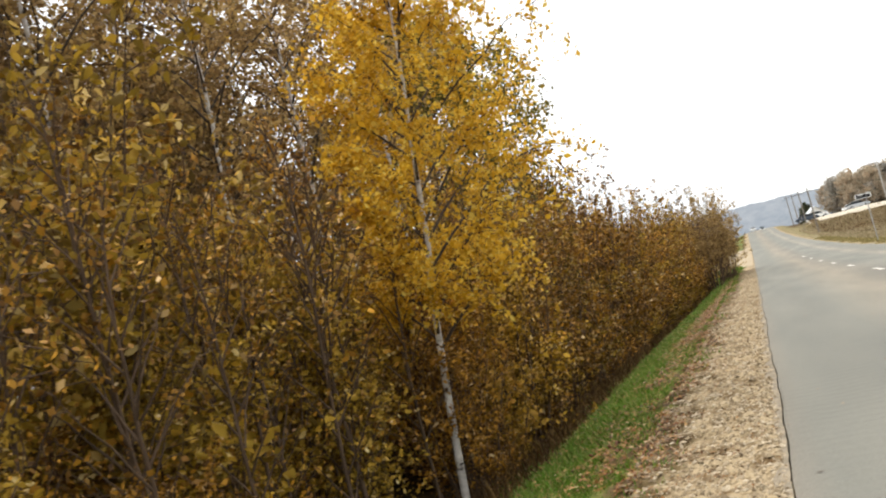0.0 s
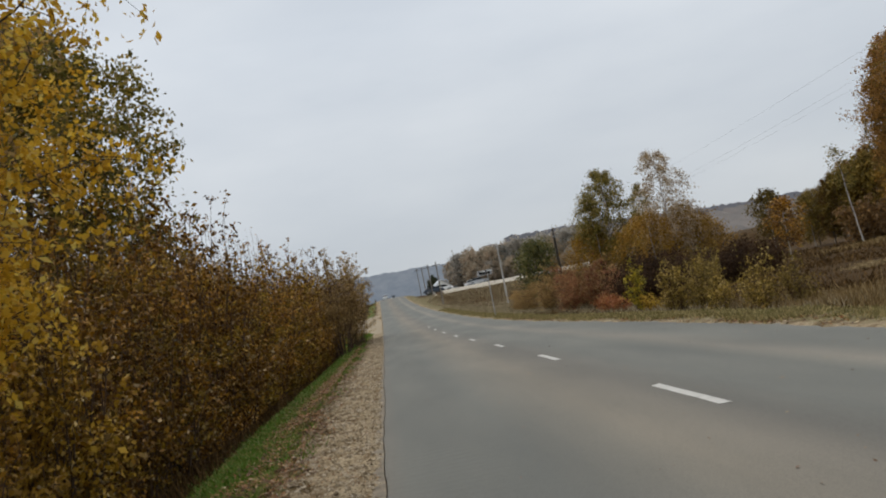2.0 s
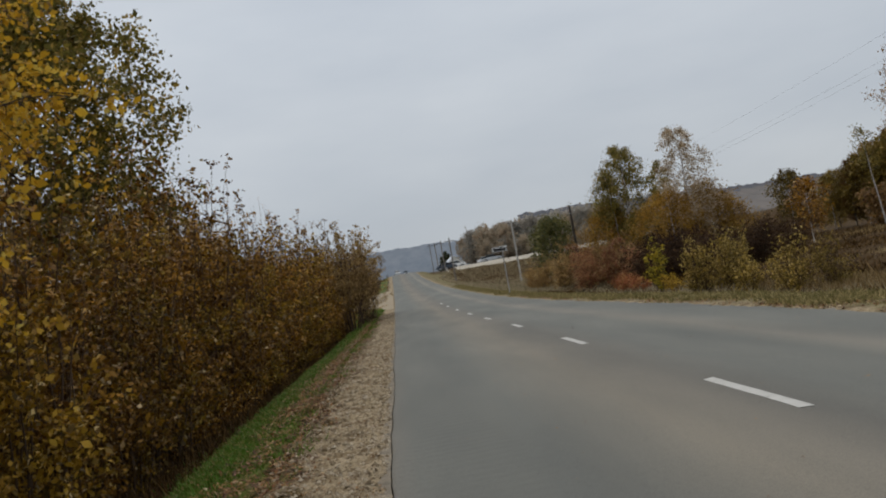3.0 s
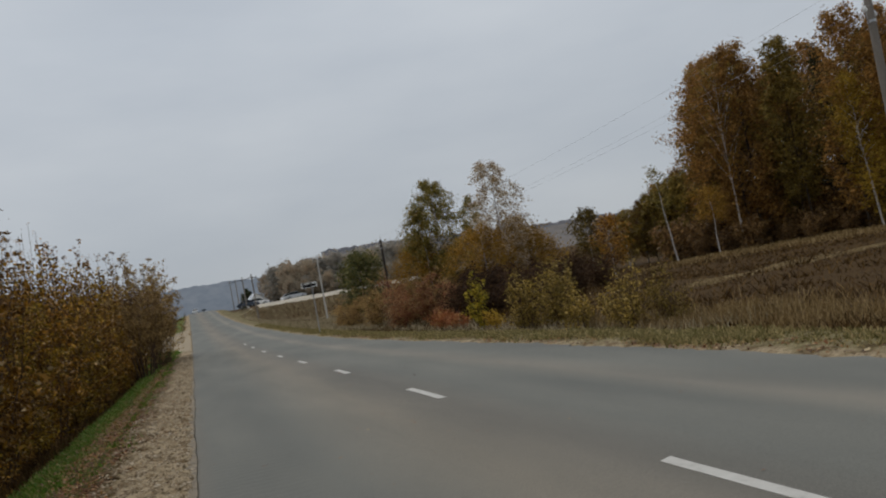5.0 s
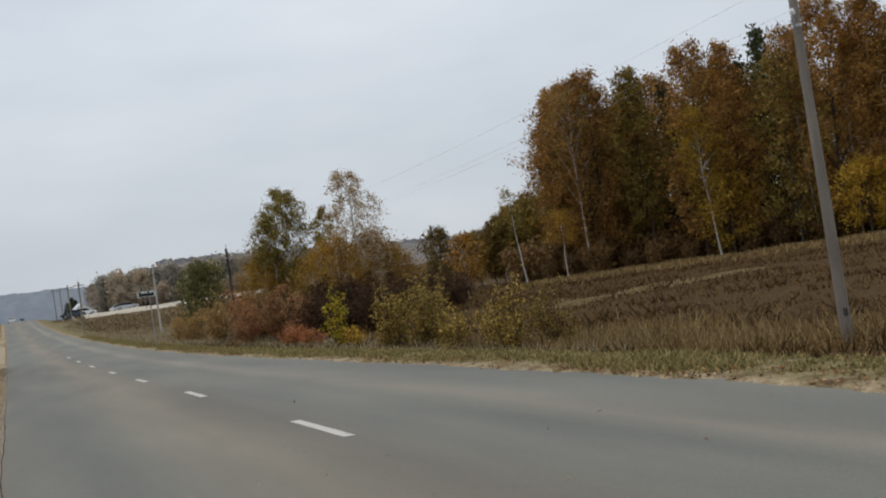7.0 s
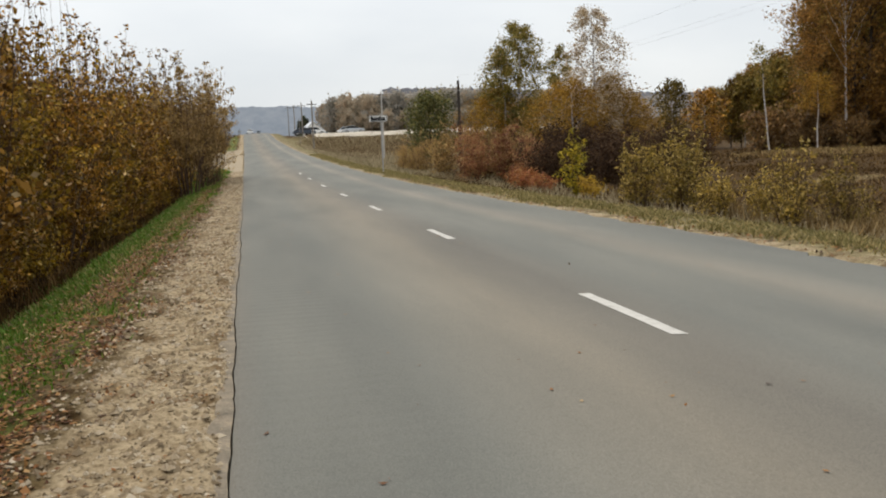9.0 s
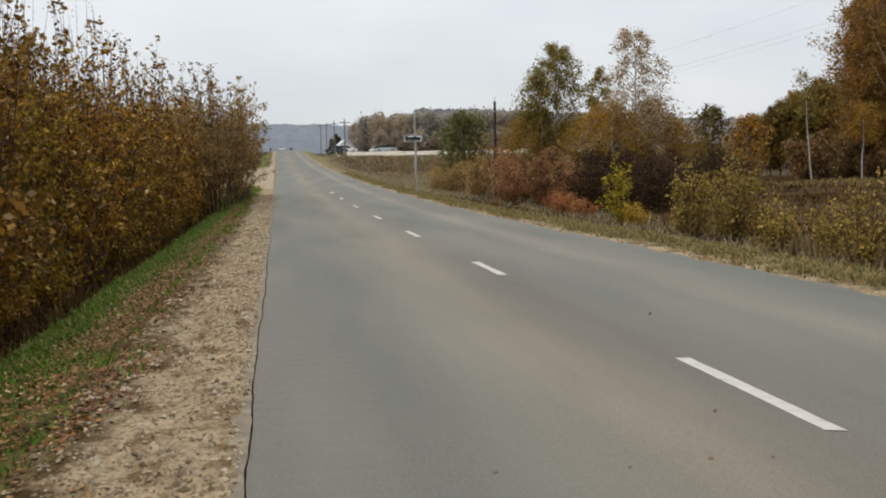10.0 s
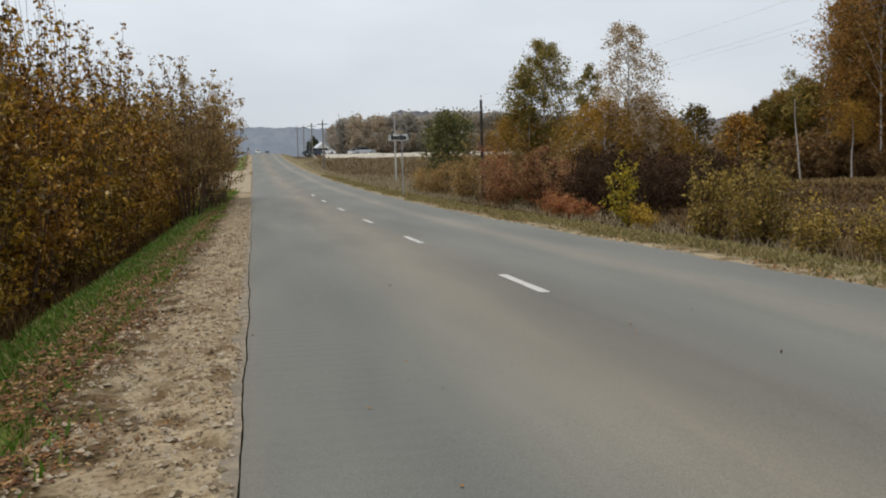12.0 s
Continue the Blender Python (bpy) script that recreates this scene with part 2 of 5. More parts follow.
M["sand"] = noisy("trodden_sand", [(0.25, (0.22, 0.17, 0.11)), (0.7, (0.37, 0.3, 0.2))], 0.5, 0.95, fine=9)
M["lot"] = noisy("pale_packed_gravel", [(0.25, (0.3, 0.26, 0.2)), (0.7, (0.5, 0.45, 0.37))], 0.3, 0.95, fine=8)


def asphalt():
    """Old grey asphalt with dusty wheel bands along the road, fine grit and a few dark spots."""
    m, n, l, b = shader("worn_asphalt", 0.8)
    tc, sep = n.new("ShaderNodeTexCoord"), n.new("ShaderNodeSeparateXYZ")
    wob, patch, grit = n.new("ShaderNodeTexNoise"), n.new("ShaderNodeTexNoise"), n.new("ShaderNodeTexNoise")
    wob.inputs["Scale"].default_value, wob.inputs["Detail"].default_value = 0.6, 2
    patch.inputs["Scale"].default_value, patch.inputs["Detail"].default_value = 0.8, 7
    grit.inputs["Scale"].default_value, grit.inputs["Detail"].default_value, grit.inputs["Roughness"].default_value = 130, 4, 0.7
    add = n.new("ShaderNodeMath")
    add.operation = "MULTIPLY_ADD"
    add.inputs[1].default_value = 0.5
    width = n.new("ShaderNodeMath")
    width.operation = "DIVIDE"
    width.inputs[1].default_value = 7.4
    g, d = (0.143, 0.142, 0.126), (0.192, 0.17, 0.136)
    bands = ramp(n, [(0, (0.17, 0.15, 0.125)), (0.06, g), (0.2, g), (0.36, d), (0.47, (0.15, 0.137, 0.116)), (0.56, g), (0.68, g), (0.75, (0.205, 0.187, 0.156)), (0.84, g), (0.94, g), (1, (0.19, 0.165, 0.13))])
    blot = ramp(n, [(0.28, (0.78, 0.8, 0.81)), (0.72, (1.2, 1.185, 1.15))])
    sand = ramp(n, [(0.3, (0.6, 0.6, 0.6)), (0.5, (1, 1, 1)), (0.72, (1.4, 1.4, 1.38))])
    one, two = n.new("ShaderNodeMix"), n.new("ShaderNodeMix")
    for mx in (one, two):
        mx.data_type, mx.blend_type = "RGBA", "MULTIPLY"
        mx.inputs["Factor"].default_value = 1
    bp = n.new("ShaderNodeBump")
    bp.inputs["Strength"].default_value, bp.inputs["Distance"].default_value = 0.2, 0.003
    long = n.new("ShaderNodeMapping")
    long.inputs["Scale"].default_value = (1, 0.04, 1)
    l.new(tc.outputs["Object"], long.inputs["Vector"])
    l.new(long.outputs["Vector"], wob.inputs["Vector"])
    l.new(tc.outputs["Object"], sep.inputs[0])
    mid = n.new("ShaderNodeMapping")
    mid.inputs["Scale"].default_value = (1, 0.16, 1)
    l.new(tc.outputs["Object"], mid.inputs["Vector"])
    l.new(mid.outputs["Vector"], patch.inputs["Vector"])
    l.new(tc.outputs["Object"], grit.inputs["Vector"])
    l.new(wob.outputs["Fac"], add.inputs[0])
    l.new(sep.outputs["X"], add.inputs[2])
    l.new(add.outputs[0], width.inputs[0])
    l.new(width.outputs[0], bands.inputs["Fac"])
    l.new(patch.outputs["Fac"], blot.inputs["Fac"])
    l.new(grit.outputs["Fac"], sand.inputs["Fac"])
    l.new(bands.outputs["Color"], one.inputs["A"])
    l.new(blot.outputs["Color"], one.inputs["B"])
    l.new(one.outputs["Result"], two.inputs["A"])
    l.new(sand.outputs["Color"], two.inputs["B"])
    l.new(two.outputs["Result"], b.inputs["Base Color"])
    ripple = n.new("ShaderNodeTexWave")  # washboard ripples across the outer wheel track
    ripple.bands_direction = "Y"
    ripple.inputs["Scale"].default_value, ripple.inputs["Distortion"].default_value, ripple.inputs["Detail"].default_value = 1.5, 3.0, 2.0
    where = n.new("ShaderNodeMapRange")
    where.inputs["From Min"].default_value, where.inputs["From Max"].default_value = 1.35, 0.7
    where.inputs["To Min"].default_value, where.inputs["To Max"].default_value = 0.0, 5.0
    masked, total = n.new("ShaderNodeMath"), n.new("ShaderNodeMath")
    masked.operation = "MULTIPLY"
    l.new(tc.outputs["Object"], ripple.inputs["Vector"])
    l.new(sep.outputs["X"], where.inputs["Value"])
    l.new(ripple.outputs["Fac"], masked.inputs[0])
    l.new(where.outputs["Result"], masked.inputs[1])
    l.new(masked.outputs[0], total.inputs[0])
    l.new(grit.outputs["Fac"], total.inputs[1])
    l.new(total.outputs[0], bp.inputs["Height"])
    l.new(bp.outputs["Normal"], b.inputs["Normal"])
    return m


def soil():
    """Ground by its distance from the road: sandy shoulder, trodden leaf litter, grass, bare soil under the bushes, dry field."""
    m, n, l, b = shader("roadside_ground", 0.95)
    b.inputs["Specular IOR Level"].default_value = 0.12
    tc, sep = n.new("ShaderNodeTexCoord"), n.new("ShaderNodeSeparateXYZ")
    wob, patch, grit = n.new("ShaderNodeTexNoise"), n.new("ShaderNodeTexNoise"), n.new("ShaderNodeTexNoise")
    wob.inputs["Scale"].default_value, wob.inputs["Detail"].default_value = 2.2, 7
    patch.inputs["Scale"].default_value, patch.inputs["Detail"].default_value = 3.0, 8
    grit.inputs["Scale"].default_value, grit.inputs["Detail"].default_value = 26, 7
    add = n.new("ShaderNodeMath")
    add.operation = "MULTIPLY_ADD"
    add.inputs[1].default_value = 1.5
    span = n.new("ShaderNodeMapRange")
    span.inputs["From Min"].default_value, span.inputs["From Max"].default_value = -9.25, 20.75
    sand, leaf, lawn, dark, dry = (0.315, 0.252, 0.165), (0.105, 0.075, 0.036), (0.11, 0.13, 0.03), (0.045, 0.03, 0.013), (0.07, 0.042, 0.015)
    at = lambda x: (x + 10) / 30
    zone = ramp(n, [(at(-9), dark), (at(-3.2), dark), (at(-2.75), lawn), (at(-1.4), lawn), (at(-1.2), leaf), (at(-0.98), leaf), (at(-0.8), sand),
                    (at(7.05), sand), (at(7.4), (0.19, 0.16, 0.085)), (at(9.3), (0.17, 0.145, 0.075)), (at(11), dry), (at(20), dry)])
    blot = ramp(n, [(0.36, (0.5, 0.42, 0.34)), (0.47, (0.92, 0.9, 0.87)), (0.66, (1.2, 1.2, 1.2))])
    fine = ramp(n, [(0.34, (0.58, 0.54, 0.5)), (0.46, (0.95, 0.94, 0.92)), (0.66, (1.18, 1.18, 1.18))])
    one, two = n.new("ShaderNodeMix"), n.new("ShaderNodeMix")
    for mx in (one, two):
        mx.data_type, mx.blend_type = "RGBA", "MULTIPLY"
        mx.inputs["Factor"].default_value = 1
    bp = n.new("ShaderNodeBump")
    bp.inputs["Strength"].default_value, bp.inputs["Distance"].default_value = 0.65, 0.05
    l.new(tc.outputs["Object"], sep.inputs[0])
    for q in (wob, patch, grit):
        l.new(tc.outputs["Object"], q.inputs["Vector"])
    l.new(wob.outputs["Fac"], add.inputs[0])
    l.new(sep.outputs["X"], add.inputs[2])
    l.new(add.outputs[0], span.inputs["Value"])
    l.new(span.outputs["Result"], zone.inputs["Fac"])
    l.new(patch.outputs["Fac"], blot.inputs["Fac"])
    l.new(grit.outputs["Fac"], fine.inputs["Fac"])
    l.new(zone.outputs["Color"], one.inputs["A"])
    l.new(blot.outputs["Color"], one.inputs["B"])
    l.new(one.outputs["Result"], two.inputs["A"])
    l.new(fine.outputs["Color"], two.inputs["B"])
    l.new(two.outputs["Result"], b.inputs["Base Color"])
    l.new(grit.outputs["Fac"], bp.inputs["Height"])
    l.new(bp.outputs["Normal"], b.inputs["Normal"])
    return m


M["edge"] = noisy("crumbled_asphalt", [(0.3, (0.1, 0.085, 0.066)), (0.5, (0.21, 0.175, 0.13)), (0.72, (0.36, 0.29, 0.2))], 5, 0.95, fine=45)
M["asphalt"], M["soil"] = asphalt(), soil()


# ---- building helpers ----
def part(name, bm, material, parent=None, label=""):
    me = bpy.data.meshes.new(name)
    bm.to_mesh(me)
    bm.free()
    me.materials.append(material)
    ob = new(name, me)
    ob.parent = parent
    return tagged(ob, label)


def meshed(name, verts, faces, material, parent=None, label="", smooth=True):
    me = bpy.data.meshes.new(name)
    me.from_pydata(verts, [], faces)
    me.materials.append(material)
    if smooth:
        me.polygons.foreach_set("use_smooth", [True] * len(me.polygons))
    ob = new(name, me)
    ob.parent = parent
    return tagged(ob, label)


def empty(name, m, label, category, group="", kind=""):
    ob = new(name)
    ob.empty_display_size = 0.2
    ob.matrix_basis = m
    return tagged(ob, label, category, group, kind)


def box(bm, x, y, z, sx, sy, sz, bevel=0.0):
    r = bmesh.ops.create_cube(bm, size=1, matrix=Matrix.Translation((x, y, z)) @ Matrix.Diagonal((sx, sy, sz, 1)))
    if bevel:
        es = list({e for v in r["verts"] for e in v.link_edges})
        bmesh.ops.bevel(bm, geom=es, offset=bevel, segments=2, affect="EDGES")


def rod(bm, a, b, ra, rb=None, sides=8):
    a, b = Vector(a), Vector(b)
    q = (b - a).to_track_quat("Z", "Y").to_matrix().to_4x4()
    bmesh.ops.create_cone(bm, cap_ends=True, segments=sides, radius1=ra, radius2=ra if rb is None else rb, depth=(b - a).length,
                          matrix=Matrix.Translation((a + b) / 2) @ q)


def tubes(paths, sides):
    """One vertex and face list for many tapered tubes: each path is (points, radii)."""
    verts, faces = [], []
    ang = np.linspace(0, 2 * math.pi, sides, endpoint=False)
    for pts, radii in paths:
        pts = np.asarray(pts, float)
        way = np.gradient(pts, axis=0)
        way /= np.linalg.norm(way, axis=1)[:, None] + 1e-9
        side = np.cross(way, (0.31, 0.87, 0.12))
        side /= np.linalg.norm(side, axis=1)[:, None] + 1e-9
        up = np.cross(way, side)
        start = len(verts)
        for p, r, s, u in zip(pts, radii, side, up):
            for a in ang:
                verts.append(tuple(p + r * (math.cos(a) * s + math.sin(a) * u)))
        for i in range(len(pts) - 1):
            for k in range(sides):
                a, b = start + i * sides + k, start + i * sides + (k + 1) % sides
                faces.append((a, b, b + sides, a + sides))
    return verts, faces


def leaf_mesh(name, places, size, rng, flat=0.0, aspect=0.62, spread=0.35):
    """Many small folded leaves, one island each."""
    n = len(places)
    way = rng.normal(size=(n, 3))
    way[:, 2] = way[:, 2] * (1 - flat) - 0.35 * (1 - flat)
    way /= np.linalg.norm(way, axis=1)[:, None]
    other = rng.normal(size=(n, 3))
    other[:, 2] *= 1 - flat
    side = np.cross(way, other) if flat < 0.5 else np.cross(way, (0, 0, 1.0)) + 0.15 * rng.normal(size=(n, 3))
    side /= np.linalg.norm(side, axis=1)[:, None] + 1e-9
    fold = np.cross(way, side)
    s = (size * (1 + spread * rng.normal(size=n)).clip(0.4, 2))[:, None]
    v = np.empty((n, 4, 3))
    v[:, 0] = places - way * s * 0.5
    v[:, 1] = places + side * s * aspect * 0.5 + fold * s * 0.1
    v[:, 2] = places + way * s * 0.5
    v[:, 3] = places - side * s * aspect * 0.5 + fold * s * 0.1
    return quads(name, v)


def shaped_leaves(name, places, size, rng, aspect=0.5, spread=0.35):
    """Leaves seen close by: pointed ovals of two halves folded along the midrib, the tip curling down."""
    n = len(places)
    way = rng.normal(size=(n, 3)) * (1, 1, 0.8) - (0, 0, 0.3)
    way /= np.linalg.norm(way, axis=1)[:, None]
    side = np.cross(way, rng.normal(size=(n, 3)))
    side /= np.linalg.norm(side, axis=1)[:, None] + 1e-9
    fold = np.cross(way, side)
    s = (size * (1 + spread * rng.normal(size=n)).clip(0.4, 2))[:, None]
    w = s * aspect * 0.5
    curl = fold * s * rng.uniform(-0.18, 0.18, (n, 1))
    v = np.stack([places - way * s * 0.5 + curl, places - way * s * 0.2 + side * w + fold * w * 0.4, places + way * s * 0.16 + side * w * 0.8 + fold * w * 0.35,
                  places + way * s * 0.5 + curl, places + way * s * 0.16 - side * w * 0.8 + fold * w * 0.35, places - way * s * 0.2 - side * w + fold * w * 0.4], 1)
    me = bpy.data.meshes.new(name)
    me.vertices.add(6 * n)
    me.vertices.foreach_set("co", v.ravel())
    loop = (np.array([0, 1, 2, 3, 0, 3, 4, 5])[None] + 6 * np.arange(n)[:, None]).ravel().astype(np.int32)
    me.loops.add(8 * n)
    me.loops.foreach_set("vertex_index", loop)
    me.polygons.add(2 * n)
    me.polygons.foreach_set("loop_start", np.arange(0, 8 * n, 4, dtype=np.int32))
    me.update(calc_edges=True)
    return me


def quads(name, v):
    n = len(v)
    me = bpy.data.meshes.new(name)
    me.vertices.add(4 * n)
    me.vertices.foreach_set("co", v.ravel())
    me.loops.add(4 * n)
    me.loops.foreach_set("vertex_index", np.arange(4 * n, dtype=np.int32))
    me.polygons.add(n)
    me.polygons.foreach_set("loop_start", np.arange(0, 4 * n, 4, dtype=np.int32))
    me.update(calc_edges=True)
    return me


def leaf_part(name, me, material, parent, label=""):
    me.materials.append(material)
    ob = new(name, me)
    ob.parent = parent
    return tagged(ob, label)


# ---- the lie of the land ----
PROFILE = [(-200, 0), (24, 0), (31, -0.03), (38, -0.08), (46, -0.115), (54, -0.12), (62, -0.085), (70, -0.03), (84, 0.13), (100, 0.37), (119, 0.72), (140, 1.2), (180, 2.3), (217, 3.5), (262, 5.5), (285, 6.1), (340, 6.2), (4000, 6.2)]
LEFT = [(0, -0.06), (0.02, -0.055), (0.05, -0.016), (0.5, -0.025), (1.1, -0.06), (1.7, -0.14), (2.4, -0.32), (3.0, -0.62), (3.8, -0.8), (4.8, -0.75), (6.5, -0.45), (10, -0.3), (4000, 0)]
RIGHT = [(0, -0.03), (0.7, -0.03), (1.7, -0.06), (2.4, -0.25), (3.6, -0.7), (5.2, -0.95), (12, -1.05), (90, -1.0), (150, 2), (4000, 6)]
ROAD_W = 6.85


def table(rows, v):
    a, b = zip(*rows)
    return np.interp(v, a, b)


def ground_z(x, y):
    x, y = np.asarray(x, float), np.asarray(y, float)
    far = 1 / (1 + np.exp(-(y - 175) / 10.0))
    z = table(PROFILE, y) * np.where(x > ROAD_W, np.clip(1 - (x - ROAD_W - 2) / 9, far, 1), 1)
    drive = 1 / (1 + np.exp(-np.clip(y - 78, -60, 60) / 1.2)) / (1 + np.exp(np.clip(y - 155, -60, 60) / 3))
    left = table(LEFT, -x) * np.where(-x > 0.5, 1 - 0.9 * drive, 1)
    right = table(RIGHT, x - ROAD_W)
    z = z + np.where(x < 0, left, np.where(x > ROAD_W, right, -0.12))
    lot = 1 / (1 + np.exp(-(y - 168) / 3.5)) / (1 + np.exp(-(x - 9.5) / 0.6)) / (1 + np.exp((y - 300) / 20.0))
    z = z + lot * np.maximum(0, 3.9 - z)
    rough = np.sin(0.7 * x + 1.3 * np.sin(0.31 * y)) * np.sin(0.53 * y + 0.9 * np.sin(0.45 * x))
    away = np.clip(np.maximum(-x - 2.2, x - ROAD_W - 3) / 4, 0, 1)
    return z + 0.12 * rough * away


def grid(name, xs, ys, z, material, kind="structure", label="", category=""):
    X, Y = np.meshgrid(xs, ys)
    Z = z(X, Y)
    verts = np.stack([X, Y, Z], -1).reshape(-1, 3).tolist()
    w = len(xs)
    faces = [(j * w + i, j * w + i + 1, (j + 1) * w + i + 1, (j + 1) * w + i) for j in range(len(ys) - 1) for i in range(w - 1)]
    return tagged(meshed(name, verts, faces, material), label, category, "", kind)


xs = np.concatenate([[-2500, -900, -400, -200, -120, -80], np.arange(-60, -12, 4), np.arange(-12, -5, 0.8), np.arange(-5, -0.15, 0.2), [-0.12, -0.05, -0.02, 0, 0.12, 0.5, 3.4, 6.4, 6.73],
                     np.arange(6.85, 12, 0.25), np.arange(12, 20, 0.8), np.arange(20, 80, 3.5), [90, 120, 180, 300, 500, 900, 2500]])
ys = np.concatenate([[-2500, -600, -200, -80, -40], np.arange(-20, 2, 2), np.arange(2, 60, 0.5), np.arange(60, 110, 1.5), np.arange(110, 240, 3.5), [260, 300, 354, 420, 500, 600, 900, 1600, 3500]])
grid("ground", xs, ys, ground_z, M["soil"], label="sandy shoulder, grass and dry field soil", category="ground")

# The trodden sand of the shoulder, with clods and hollows.
def lumps(x, y, cell, seed):
    """Smooth random heights on a lattice, -1 to 1."""
    r = np.random.default_rng(seed).uniform(-1, 1, (257, 257))
    u, v = x / cell, y / cell
    i, j = np.floor(u).astype(int), np.floor(v).astype(int)
    a, b = u - i, v - j
    a, b = a * a * (3 - 2 * a), b * b * (3 - 2 * b)
    g = lambda p, q: r[p % 257, q % 257]
    return (g(i, j) * (1 - a) + g(i + 1, j) * a) * (1 - b) + (g(i, j + 1) * (1 - a) + g(i + 1, j + 1) * a) * b


def shoulder_z(x, y):
    fade = np.clip((x + 1.75) / 0.3, 0, 1) * np.clip((-0.03 - x) / 0.1, 0, 1)
    rough = 0.034 * lumps(x, y, 0.34, 1) + 0.024 * lumps(x, y, 0.13, 2) + 0.04 * np.maximum(0, lumps(x, y, 0.07, 3)) ** 2
    return ground_z(x, y) + 0.006 + fade * (rough + 0.012)


grid("shoulder", np.arange(-1.75, -0.02, 0.028), np.concatenate([np.arange(-1, 24, 0.035), np.arange(24, 60, 0.12)]), shoulder_z, M["soil"], label="trodden sandy road shoulder with clods", category="ground")

# The road: a slab with a broken left edge that stands proud of the gravel.
ry = np.concatenate([[-60], np.arange(-20, 0, 1.0), np.arange(0, 60, 0.25), np.arange(60, 150, 2.0), np.arange(150, 620, 8.0)])
edge = 0.012 * np.sin(ry * 0.7) + 0.006 * np.sin(ry * 3.1 + 1) + 0.003 * np.random.normal(size=len(ry))
edge2 = 0.05 * np.sin(ry * 0.9 + 2) + 0.04 * np.random.normal(size=len(ry))
rows_x = [(0.0, -0.09), (0.0, -0.002), (0.03, 0.004), (0.6, 0.002), (1.7, 0.003), (3.4, 0.004), (5.2, 0.003), (6.3, 0.002), (6.82, 0.0), (6.85, -0.08)]
rv = [((e if i < 2 else 0.6 * e if i == 2 else e2 if i > 7 else 0) + x, y, float(table(PROFILE, y)) + z)
      for y, e, e2 in zip(ry, edge, edge2) for i, (x, z) in enumerate(rows_x)]
w = len(rows_x)
rf = [(j * w + i, j * w + i + 1, (j + 1) * w + i + 1, (j + 1) * w + i) for j in range(len(ry) - 1) for i in range(w - 1)]
tagged(meshed("road", rv, rf, M["asphalt"], smooth=False), "old grey asphalt two-lane road with dusty wheel bands", "road", "", "structure")


# The crumbled outer strip of old asphalt beyond the crack.
sy = np.concatenate([np.arange(-2, 40, 0.08), np.arange(40, 76, 0.4)])
rim = -0.115 - 0.035 * lumps(sy, sy * 0, 0.5, 31) - 0.02 * lumps(sy, sy * 0, 0.13, 32)
crack = np.interp(sy, ry, edge) - 0.012 + 0.005 * lumps(sy, sy * 0, 0.09, 34)
sv = [(float(x), float(y), float(table(PROFILE, y)) + h) for y, o, i_ in zip(sy, rim, crack) for x, h in ((o - 0.02, -0.06), (o, -0.004), ((o + i_) / 2, 0.0), (i_, -0.004), (i_ + 0.004, -0.07))]
sf = [(j * 5 + i, j * 5 + i + 1, (j + 1) * 5 + i + 1, (j + 1) * 5 + i) for j in range(len(sy) - 1) for i in range(4)]
tagged(meshed("road_edge", sv, sf, M["edge"], smooth=False), "crumbled grey asphalt strip along the sandy shoulder", "road edge", "", "structure")


def road_z(x, y):
    return float(table(PROFILE, y)) + float(np.interp(x, [0.6, 1.7, 3.4, 5.2, 6.3], [0.002, 0.003, 0.004, 0.003, 0.002]))


def lane_dash(y0, y1):
    """A worn centre-line dash, a thin coat of paint with ragged ends."""
    n = 9
    v, f = [], []
    for k in range(n):
        y = y0 + (y1 - y0) * k / (n - 1)
        for x in (3.25 + random.uniform(-0.006, 0.006), 3.37 + random.uniform(-0.006, 0.006)):
            for h in (0.0, 0.005):
                v.append((x, y + (random.uniform(-0.04, 0.04) if k in (0, n - 1) else 0), road_z(x, y) + h))
    for k in range(n - 1):
        a, b = 4 * k, 4 * k + 4
        f += [(a + 1, a + 3, b + 3, b + 1), (a, a + 1, b + 1, b), (a + 3, a + 2, b + 2, b + 3)]
    return tagged(meshed("lane_dash", v, f, M["paint_line"], smooth=False), "worn white centre-line dash painted on the asphalt", "road marking", "centre-line dashes", "structure")


ENDS = {0: (12.95, 15.25), 1: (21.35, 23.36), 2: (29.2, 31.06), 3: (37.0, 39.0), 4: (44.6, 46.5), 5: (52.8, 54.8)}
for k in range(-2, 8):
    lane_dash(*ENDS.get(k, (13.18 + 8.0 * k, 15.18 + 8.0 * k)))

# ---- plants ----
GOLDEN = 2.399963


